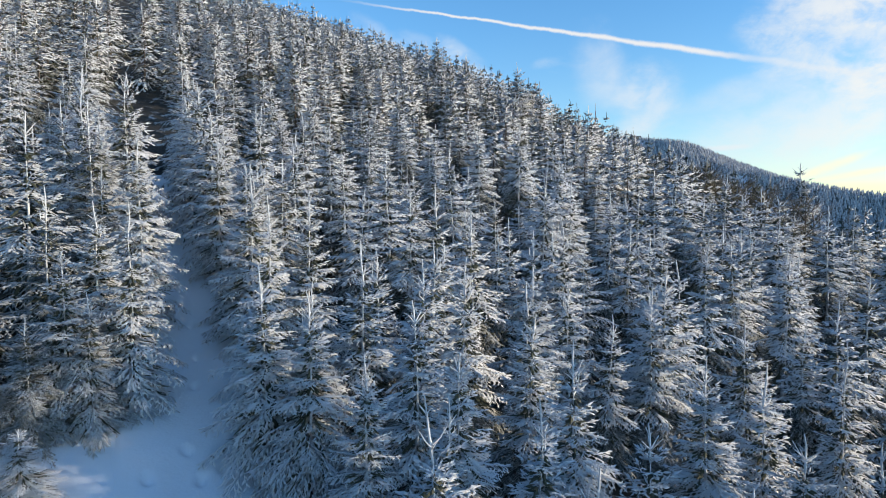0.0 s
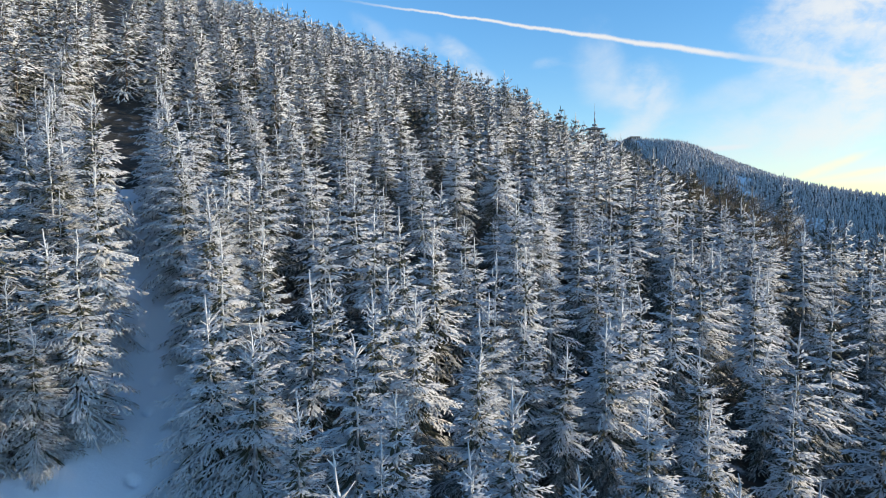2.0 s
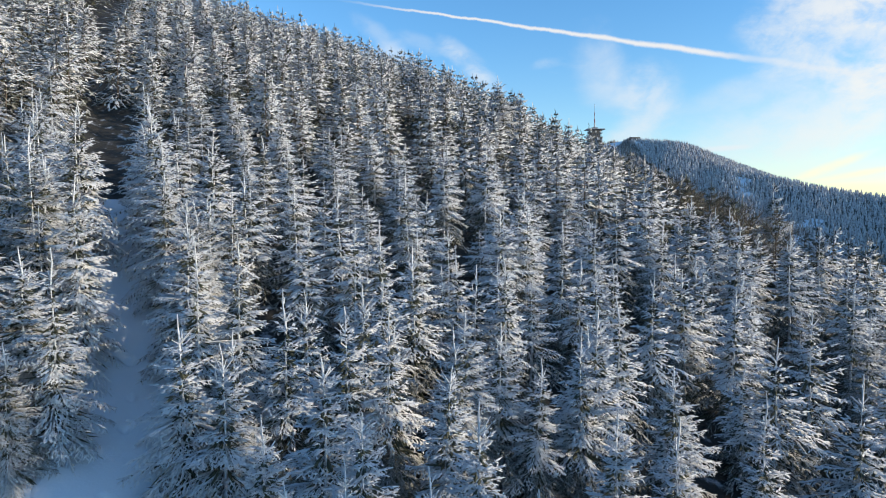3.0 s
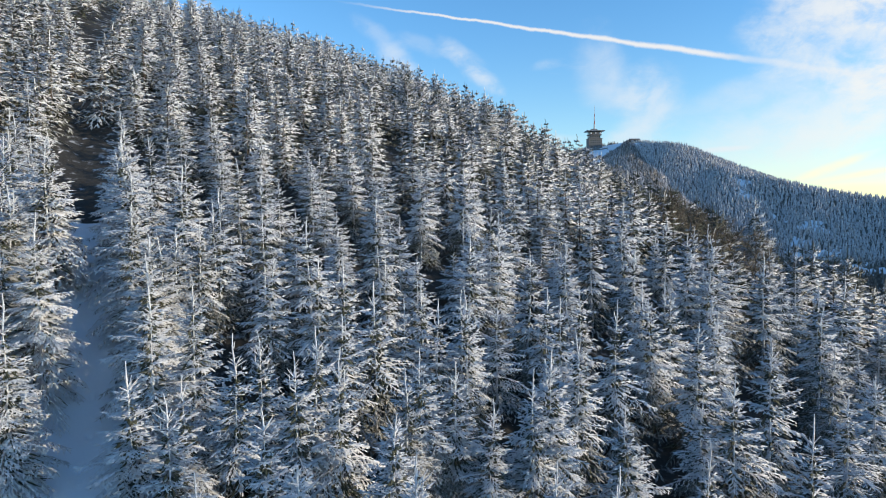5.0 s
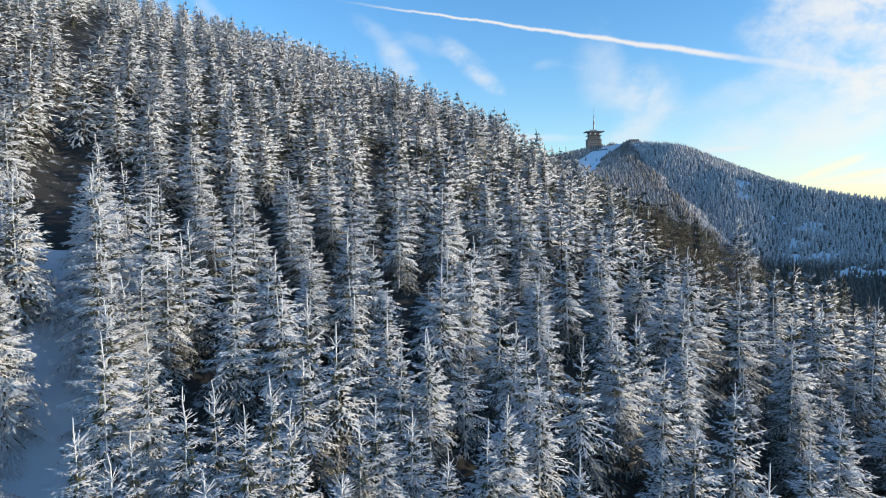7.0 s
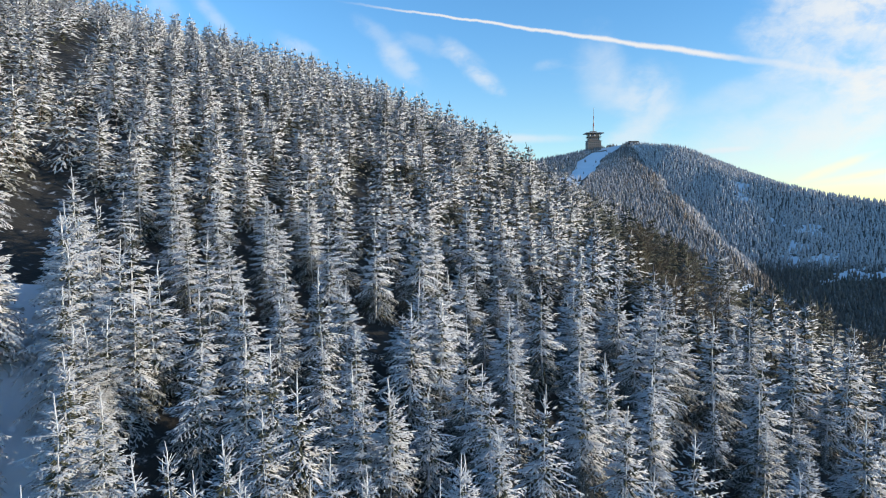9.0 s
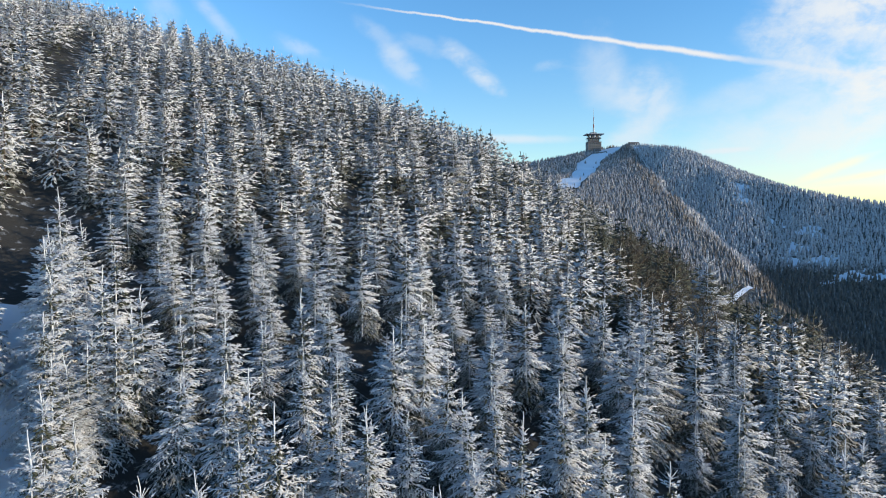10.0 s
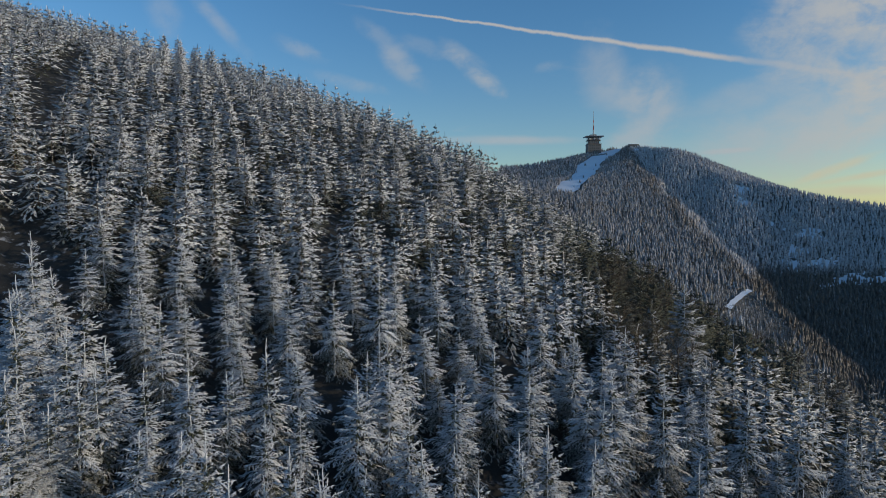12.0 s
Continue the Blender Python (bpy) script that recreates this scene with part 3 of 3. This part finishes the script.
def frost_at(x, y, rng):
    """How much rime a tree bears: thick near the path but cut left of it as painted shade, thin on the sheltered
    shoulder.
    """
    bare = 1 / (1 + math.exp(-(x - 0.10 * y - 14) / 3.5)) * 0.20 + 0.38 * min(1, max(0, (y - 40) / 20)) / (1 + math.exp(-(x + 8) / 6))
    shelter = math.exp(-(((x - 26 - 0.20 * (y - 48)) / 8.0) ** 4 + ((y - 51) / 14) ** 4)) + 0.45 * math.exp(-(((x - 38) / 7) ** 2 + ((y - 42) / 12) ** 2))
    # the two steps by x and y paint the shade left of the path
    return 0.40 - 0.13 * (x < -5.5 and y < 20) - 0.12 * (x < -6.8 and y < 11.5) - bare * 0.78 - 0.62 * shelter + rng.normal(0, 0.08)


def spruce_thing(seed, height, radius, level):
    """A spruce with its trunk, crown and leader as parts."""
    (v, f), (bv, bf), (hv, hf), (wv, wf), (lv, lf) = spruce_shape(seed, height, radius, level)
    rng = np.random.default_rng(seed)
    tree = new("spruce_tree")
    mesh_object("trunk", wv, wf, [TRUNK], tree, smooth=True)
    crown = mesh_object("crown", v, f, [FROST_TREE], tree, smooth=True, normals=soft_normals(v, f, rng))
    tagged(mesh_object("lower_crown", bv, bf, [FROST_TREE], tree, smooth=True, normals=soft_normals(bv, bf, rng)), "drooping lower branches, rime thinned as shade inside the stand")
    tagged(mesh_object("inner_crown", hv, hf, [NEEDLES], crown), "dark inner needles, rime left off to deepen the shade")
    tagged(mesh_object("leader", lv, lf, [RIME], tree, smooth=True), "rime-coated leader shoot")
    return tree


def bare_tree_thing(seed):
    """A leafless broadleaved tree: trunk, limbs and a haze of fine brown twigs."""
    rng = np.random.default_rng(seed)
    tall = rng.uniform(4.2, 5.4)
    bole, limbs, twigs = Soup(), Soup(), Soup()
    bend = rng.normal(0, 0.06, 2)
    at = lambda h: np.array([bend[0] * h * h / tall, bend[1] * h * h / tall, h])
    for k in range(5):
        stick(bole, at(tall * k / 5 - 0.2 * (k == 0)), at(tall * (k + 1) / 5), 0.07 * (1 - k / 5.5), 0.07 * (1 - (k + 1) / 5.5), 6)
    for k in range(15):
        h = tall * rng.uniform(0.22, 0.95)
        a, rise = k * 2.4 + rng.normal(0, 0.3), rng.uniform(0.5, 1.1)
        long = (tall - h) * 0.55 + 0.45
        way = np.array([math.cos(a) * math.cos(rise), math.sin(a) * math.cos(rise), math.sin(rise)])
        stick(limbs, at(h), at(h) + way * long, 0.022, 0.009, 4)
        for _ in range(13):
            s = rng.uniform(0.2, 1.0)
            turn = way + rng.normal(0, 0.42, 3)
            foot = at(h) + way * long * s
            knee = foot + turn / np.linalg.norm(turn) * rng.uniform(0.25, 0.55)
            stick(twigs, foot, knee, 0.009, 0.006, 3)
            for _ in range(2):
                stick(twigs, knee, knee + (turn + rng.normal(0, 0.55, 3)) * rng.uniform(0.15, 0.35), 0.007, 0.005, 3)
    tree = new("bare_tree")
    mesh_object("trunk", *bole.arrays(), [BARK], tree, smooth=True)
    mesh_object("limbs", *limbs.arrays(), [TWIGS], tree, smooth=True)
    tagged(mesh_object("twig_haze", *twigs.arrays(), [TWIGS], tree), "fine brown leafless twigs", kind="stuff")
    return tree


def make_bare_trees():
    """Leafless trees scattered among the spruces of the sheltered slope."""
    rng = np.random.default_rng(77)
    kinds = [bare_tree_thing(700 + k) for k in range(4)]
    for _ in range(34):
        y = rng.uniform(34, 64)
        x = rng.uniform(0.22 * y + 10, 0.46 * y + 17)
        base = float(ground(x, y))
        s = (float(canopy(x, y)) - base + rng.normal(-0.7, 0.4)) / 4.8
        made = copy_thing(kinds[rng.integers(0, 4)], pose(x, y, base, 0, 0, rng.uniform(0, 360)) @ Matrix.Diagonal((s * 1.15, s * 1.15, s, 1)))
        tagged(made, "leafless brown broadleaved tree among the spruces", "bare tree", "bare trees on the sheltered slope")
    for tree in kinds:
        for o in (*tree.children_recursive, tree):
            bpy.data.objects.remove(o)


def make_stand():
    places, rng = stand_places()
    places.sort(key=lambda q: math.hypot(q[0] - 3.5, q[1] + 1) + 500 * (q[1] < 5.5))
    kinds = [[(4.7 + 0.15 * k, spruce_thing(100 * level + k, 4.7 + 0.15 * k, 1.56 + 0.09 * (k % 4), level)) for k in range((9, 8)[level])] for level in (0, 1)]
    wood = [[spruce_shape(900 + 20 * level + k, 4.9, 1.95, level) for k in range(8)] for level in (2, 3)]
    groups = ("rime-covered young spruce of the plantation", "dark spruce with thin rime, on the sheltered slope and as painted shade left of the path")
    soft = [[[soft_normals(*shape[k], rng, 0.72) for k in (0, 1, 4, 2)] for shape in row] for row in wood]
    vs, fs, ns, ls, wl, count, wcount = [], [], [], [], [], 0, 0
    lots = []
    for rank, (x, y, tip, _) in enumerate(places):
        base = float(ground(x, y))
        tall = max(1.4, tip - base)
        frost = frost_at(x, y, rng)
        turn, wide = rng.uniform(0, 360), rng.uniform(0.88, 1.14)
        if rank < 300:
            close = rank < 62 or (y < 20 and off_path(x, y) < 2.8)
            own, tree = kinds[0 if close else 1][rng.integers(0, 8)]
            s = tall / own
            girth = wide * min(1.12, 0.35 + 0.65 * s)
            made = copy_thing(tree, pose(x, y, base, 0, 0, turn) @ Matrix.Diagonal((girth, girth, s, 1)))
            thin = frost < 0.28
            tagged(made, groups[1] if thin else groups[0], "spruce tree", "trees of the spruce stand")
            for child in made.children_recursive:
                # inside the stand the lower branches lose rime, a painted shade
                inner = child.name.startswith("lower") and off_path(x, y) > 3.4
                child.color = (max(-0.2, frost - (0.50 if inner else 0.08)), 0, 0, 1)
            continue
        (v, f), (bv, bf), (hv, hf), (wv, wf), (lv, lf) = wood[rank > 620][(pick := int(rng.integers(0, 8)))]
        s, a = tall / 4.9, radians(turn)
        spin = np.array([[math.cos(a) * wide, -math.sin(a) * wide, 0], [math.sin(a) * wide, math.cos(a) * wide, 0], [0, 0, s]])
        level = soft[rank > 620][pick]
        # rime cut low down and in the heart, standing in for shade
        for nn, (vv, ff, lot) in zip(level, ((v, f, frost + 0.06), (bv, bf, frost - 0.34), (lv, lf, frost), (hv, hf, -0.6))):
            ns.append(nn @ (spin / np.array([wide, wide, 1.0])[None] ** 1).T)
            vs.append(vv @ spin.T + (x, y, base)), fs.append(ff + count), lots.append(np.full(len(vv), lot))
            count += len(vv)
        if rank > 620:
            continue
        ls.append(wv @ spin.T + (x, y, base)), wl.append(wf + wcount)
        wcount += len(wv)
    for x, y, tip in TALL:
        base = float(ground(x, y))
        own, tree = kinds[0][rng.integers(0, 8)]
        s = (tip - base) / own
        made = copy_thing(tree, pose(x, y, base, 0, 0, rng.uniform(0, 360)) @ Matrix.Diagonal((1.7, 1.7, s, 1)))
        tagged(made, "tall dark old spruce rising above the young stand", "spruce tree", "old spruces on the skyline")
        for child in made.children_recursive:
            child.color = (0.10, 0, 0, 1)
    # old spruces added out of view beside the clearing, to cast shade on the lower path
    for x, y, tall in ((13.6, 1.0, 15.0), (14.4, 3.2, 16.0), (15.9, 5.0, 16.5), (16.9, 6.2, 16.5), (12.2, -1.2, 15.0)):
        own, tree = kinds[1][rng.integers(0, 8)]
        made = copy_thing(tree, pose(x, y, float(ground(x, y)), 0, 0, rng.uniform(0, 360)) @ Matrix.Diagonal((2.2, 2.2, tall / own, 1)))
        tagged(made, "tall dark old spruce, added out of view to shade the clearing", "spruce tree", "old spruces beside the clearing")
        for child in made.children_recursive:
            child.color = (0.10, 0, 0, 1)
    ob = mesh_object("spruce_forest", np.concatenate(vs), np.concatenate(fs), [FROST_WOOD], smooth=True, floats=np.concatenate(lots), normals=np.concatenate(ns))
    tagged(ob, "dense rime-covered young spruce forest up the slope", "forest", kind="stuff")
    trunks = mesh_object("forest_trunks", np.concatenate(ls), np.concatenate(wl), [BARK])
    tagged(trunks, "thin brown trunks of the spruce forest", "trunks", kind="stuff")
    for kind in kinds:
        for _, tree in kind:
            for o in (*tree.children_recursive, tree):
                bpy.data.objects.remove(o)


make_stand()
make_bare_trees()


# ---- the far mountain ----
CLEARINGS = [(343, 672, 8, 17), (353, 700, 7, 15), (364, 578, 9, 13), (336, 556, 8, 11), (346, 528, 12, 8), (350, 500, 18, 7), (376, 492, 15, 7), (322, 537, 6, 9), (304, 916, 8, 16), (348, 610, 5, 12)]
ROAD = [(195, 391), (204, 403), (213, 413), (221.5, 422), (229, 429)]


def run_middle(y):
    """The middle of the ski run and half its width."""
    return np.interp(y, (640, 707, 885, 980), (133, 158, 222, 288)), np.interp(y, (640, 885, 980), (11, 17, 21))


def on_ski_run(x, y):
    middle, half = run_middle(y)
    return (x > middle - half) & (x < middle + half + 5) & (y > 640) & (y < 980)


def make_snowfields():
    """Open snow on the mountain: the ski run and the clearings."""
    y, q = np.meshgrid(np.linspace(640, 982, 80), np.linspace(-1, 1, 15), indexing="ij")
    middle, half = run_middle(y)
    x = middle + q * (half + 1.5) * (1 + 0.08 * np.sin(y / 7.0))
    i, j = np.meshgrid(np.arange(79), np.arange(14), indexing="ij")
    quads = np.stack([i * 15 + j, i * 15 + j + 1, (i + 1) * 15 + j + 1, (i + 1) * 15 + j], axis=-1).reshape(-1, 4)
    ob = mesh_object("ski_run", np.stack([x, y, ridges(x, y) + 1.5 + 0.3 * np.sin(y / 9.0 + x / 5.0)], axis=-1), quads, [SNOW], smooth=True)
    tagged(ob, "white ski run dropping from the summit between the trees", "ski run", kind="structure")
    for cx, cy, rx, ry in CLEARINGS:
        r, a = np.meshgrid(np.linspace(0.02, 1.15, 7), np.arange(40) * 2 * np.pi / 40, indexing="ij")
        edge = 1 + 0.34 * np.sin(3 * a + cx) + 0.22 * np.sin(5 * a + cy) + 0.16 * np.sin(9 * a + cx * 3)
        x, y = cx + rx * r * edge * np.cos(a), cy + ry * r * edge * np.sin(a)
        i, j = np.meshgrid(np.arange(6), np.arange(40), indexing="ij")
        k = (j + 1) % 40
        quads = np.stack([i * 40 + j, (i + 1) * 40 + j, (i + 1) * 40 + k, i * 40 + k], axis=-1).reshape(-1, 4)
        ob = mesh_object("snow_clearing", np.stack([x, y, ridges(x, y) + 0.7 - 0.9 * (r > 1)], axis=-1), quads, [SNOW], smooth=True)
        tagged(ob, "open snow patch in the mountain forest", "snow patch", kind="structure")


def make_forest_road():
    """A short bend of a snowed-up forest road, banked towards the sun."""
    c = np.array([(np.interp(k, range(5), [q[0] for q in ROAD]), np.interp(k, range(5), [q[1] for q in ROAD])) for k in np.linspace(0, 4, 33)])
    t = np.gradient(c, axis=0)
    t /= np.linalg.norm(t, axis=1, keepdims=True)
    q = np.linspace(-1, 1, 9)[None] * (1.8 + 0.15 * np.sin(np.arange(33) * 0.9))[:, None]
    x, y = c[:, :1] + t[:, 1:] * q, c[:, 1:] - t[:, :1] * q
    z = ridges(c[:, :1], c[:, 1:]) + 1.7 - 0.35 * q
    i, j = np.meshgrid(np.arange(32), np.arange(8), indexing="ij")
    quads = np.stack([i * 9 + j, i * 9 + j + 1, (i + 1) * 9 + j + 1, (i + 1) * 9 + j], axis=-1).reshape(-1, 4)
    ob = mesh_object("road", np.stack([x, y, z], axis=-1), quads, [SNOW], smooth=True)
    tagged(ob, "sunlit bend of a snow-covered forest road", "road", kind="structure")


make_snowfields()
make_forest_road()


def make_far_wood():
    rng = np.random.default_rng(11)
    shapes = []
    for k in range(6):
        soup = Soup()
        for tier in range(2):
            sides = 5
            a = np.arange(sides) * 2 * np.pi / sides + rng.uniform(0, 1)
            rad = (0.24, 0.15)[tier] * rng.uniform(0.6, 1.3, sides)
            low, top = (0.02, 0.38)[tier], (0.72, 1.0)[tier]
            v = np.concatenate([np.c_[np.cos(a) * rad, np.sin(a) * rad, low + rng.uniform(-0.06, 0.06, sides)], [[0, 0, top]]])
            soup.add(v, [(q, (q + 1) % sides, sides) for q in range(sides)])
        shapes.append(soup.arrays())
    step = 2.75
    gx, gy = np.meshgrid(np.arange(20, 860, step), np.arange(200, 1075, step))
    x, y = gx.ravel() + rng.uniform(-2, 2, gx.size), gy.ravel() + rng.uniform(-2, 2, gx.size)
    keep = (x > 0.10 * y) & (x < 0.84 * y + 30) & (ridges(x, y) > canopy(x, y) - STAND + 1)
    # none on the ski run and in the clearings, nor on slopes that fall away behind the crests
    keep &= np.min([np.hypot(x - rx, y - ry + 2) for rx, ry in ROAD], axis=0) > 5.0
    keep &= ~on_ski_run(x, y) | (rng.random(x.size) < 0.01)
    for cx, cy, rx, ry in CLEARINGS:
        keep &= (((x - cx) / rx) ** 2 + ((y - cy) / ry) ** 2 > rng.uniform(0.5, 1.3, x.size)) | (rng.random(x.size) < 0.30)
    way = np.hypot(x - 5, y)
    nearer = ridges(x - 8 * (x - 5) / way, y - 8 * y / way)
    keep &= ridges(x, y) - nearer > 8 * (ridges(x, y) - 14) / way - 3.5
    x, y = x[keep], y[keep]
    z = ridges(x, y)
    vs, fs, lots, count = [], [], [], 0
    for k in range(len(x)):
        v, f = shapes[rng.integers(0, 6)]
        young = math.hypot((x[k] - 211) / 19, (y[k] - 395) / 38) < 1   # felled and replanted below the forest road
        tall = FAR_TREE * rng.uniform(0.6, 1.35) * (0.55 if young else 1.0)
        a = rng.uniform(0, 6.283)
        c, q = math.cos(a) * tall, math.sin(a) * tall
        spin = np.array([[c, -q, 0], [q, c, 0], [0, 0, tall]])
        vs.append(v @ spin.T + (x[k], y[k], z[k])), fs.append(f + count)
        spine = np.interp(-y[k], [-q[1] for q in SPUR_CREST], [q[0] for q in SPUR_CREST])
        # rime by place: little on the spur, more beyond it, least low down there
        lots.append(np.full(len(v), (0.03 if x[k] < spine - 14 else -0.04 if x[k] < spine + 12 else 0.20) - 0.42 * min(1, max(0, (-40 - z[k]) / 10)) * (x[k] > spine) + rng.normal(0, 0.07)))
        count += len(v)
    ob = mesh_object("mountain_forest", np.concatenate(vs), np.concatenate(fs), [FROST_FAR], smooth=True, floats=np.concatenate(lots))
    tagged(ob, "frosted spruce forest covering the far mountain", "forest", kind="stuff")


make_far_wood()


CONCRETE = plain_material("weathered_concrete", (0.20, 0.185, 0.18), 0.85, 0.0, 0.35, 0.4)
STEEL = plain_material("grey_steel", (0.22, 0.23, 0.25), 0.5, 0.6, 0.3, 0.8)
RED = plain_material("red_mast_paint", (0.40, 0.09, 0.07), 0.6, 0.0, 0.25, 0.8)
PALE = plain_material("pale_mast_paint", (0.62, 0.62, 0.62), 0.6, 0.0, 0.25, 0.8)
PANE = plain_material("dark_window_glass", (0.03, 0.04, 0.05), 0.12, 0.0, 0.3, 0.3)


def box(bm, x, y, z, sx, sy, sz, bevel=0.0):
    made = bmesh.ops.create_cube(bm, size=1.0, matrix=Matrix.Translation((x, y, z + sz / 2)) @ Matrix.Diagonal((sx, sy, sz, 1)))
    if bevel:
        edges = {e for v in made["verts"] for e in v.link_edges}
        bmesh.ops.bevel(bm, geom=list(edges), offset=bevel, segments=1, affect="EDGES")
    return bm


def drum(bm, z, low, top, tall, sides=16):
    bmesh.ops.create_cone(bm, cap_ends=True, segments=sides, radius1=low, radius2=top, depth=tall, matrix=Matrix.Translation((0, 0, z + tall / 2)))
    return bm


def make_tower(x, y, z):
    """The transmitter on the summit: a rough concrete body in storeys, a wide platform and a stepped mast."""
    tower = tagged(new("transmitter_tower"), "grey concrete transmitter tower with platforms and a mast on the summit", "tower")
    tower.location, tower.scale = (x, y, z), (0.82, 0.82, 0.95)
    body = bmesh.new()
    box(body, 0, 0, -8, 27, 18, 21, 0.4)
    box(body, 0, 0, 14, 20, 15, 12, 0.3)
    shell = part("body", body, CONCRETE, tower)
    for side in (-1, 1):
        for level in range(4):
            for k in range(5):
                pane = box(bmesh.new(), -8.6 + 4.3 * k, side * (9.02 if level < 3 else 7.52), (1.5, 5.5, 9.5, 16.0)[level], 2.2, 0.12, 1.7)
                part("window", pane, PANE, shell)
    for k, (level, wide, deep) in enumerate(((12.9, 28, 20), (19.5, 27, 19), (25.6, 36, 26))):
        slab = box(bmesh.new(), 0, 0, level, wide, deep, (0.9, 0.8, 1.3)[k], 0.2)
        part("platform", slab, CONCRETE if k < 2 else STEEL, tower)
    for a in (-11, 11):
        for c in (-8, 8):
            part("pillar", box(bmesh.new(), a, c, 20.3, 0.8, 0.8, 5.4), STEEL, tower)
            part("pillar", box(bmesh.new(), a, c, 14.4, 0.7, 0.7, 5.2), STEEL, tower)
    cabin = box(bmesh.new(), -1, 0, 26.9, 12, 9, 3.0, 0.2)
    part("roof_cabin", cabin, CONCRETE, tower)
    for k, (low, radius, tall, paint) in enumerate(((29.8, 1.7, 8.5, PALE), (38.2, 1.25, 6.0, RED), (44.1, 1.0, 6.0, PALE), (50.0, 0.7, 6.0, RED), (55.9, 0.4, 14.0, PALE))):
        part("mast_section", drum(bmesh.new(), low, radius, radius * 0.85, tall, 10), paint, tower)
    for k in range(3):
        dish = bmesh.new()
        bmesh.ops.create_cone(dish, cap_ends=True, segments=14, radius1=1.7, radius2=0.9, depth=0.9, matrix=pose(-9 + 9 * k, -9.6, 22.4, 90, 0, 0))
        part("dish_antenna", dish, PALE, tower)
    snow = box(bmesh.new(), 0, 0, 26.92, 34, 24, 0.35, 0.15)
    part("roof_snow", snow, SNOW, tower)


def make_hut(x, y, z):
    hut = tagged(new("summit_hut"), "low flat-roofed summit hut half buried in snow", "hut")
    hut.location, hut.scale = (x, y, z), (0.75, 0.75, 0.75)
    part("wall", box(bmesh.new(), 0, 0, -3, 20, 9, 5.0, 0.2), CONCRETE, hut)
    part("roof", box(bmesh.new(), 0, 0, 2.0, 21, 10, 0.5, 0.2), SNOW, hut)
    for k in range(4):
        part("window", box(bmesh.new(), -6.6 + 4.4 * k, -4.55, 0.1, 1.6, 0.15, 1.5), PANE, hut)


make_tower(249.0, 972.0, float(ridges(np.array(249.0), np.array(972.0))) + 2.0)
make_hut(305.0, 943.0, float(ridges(np.array(305.0), np.array(943.0))) + 5.2)
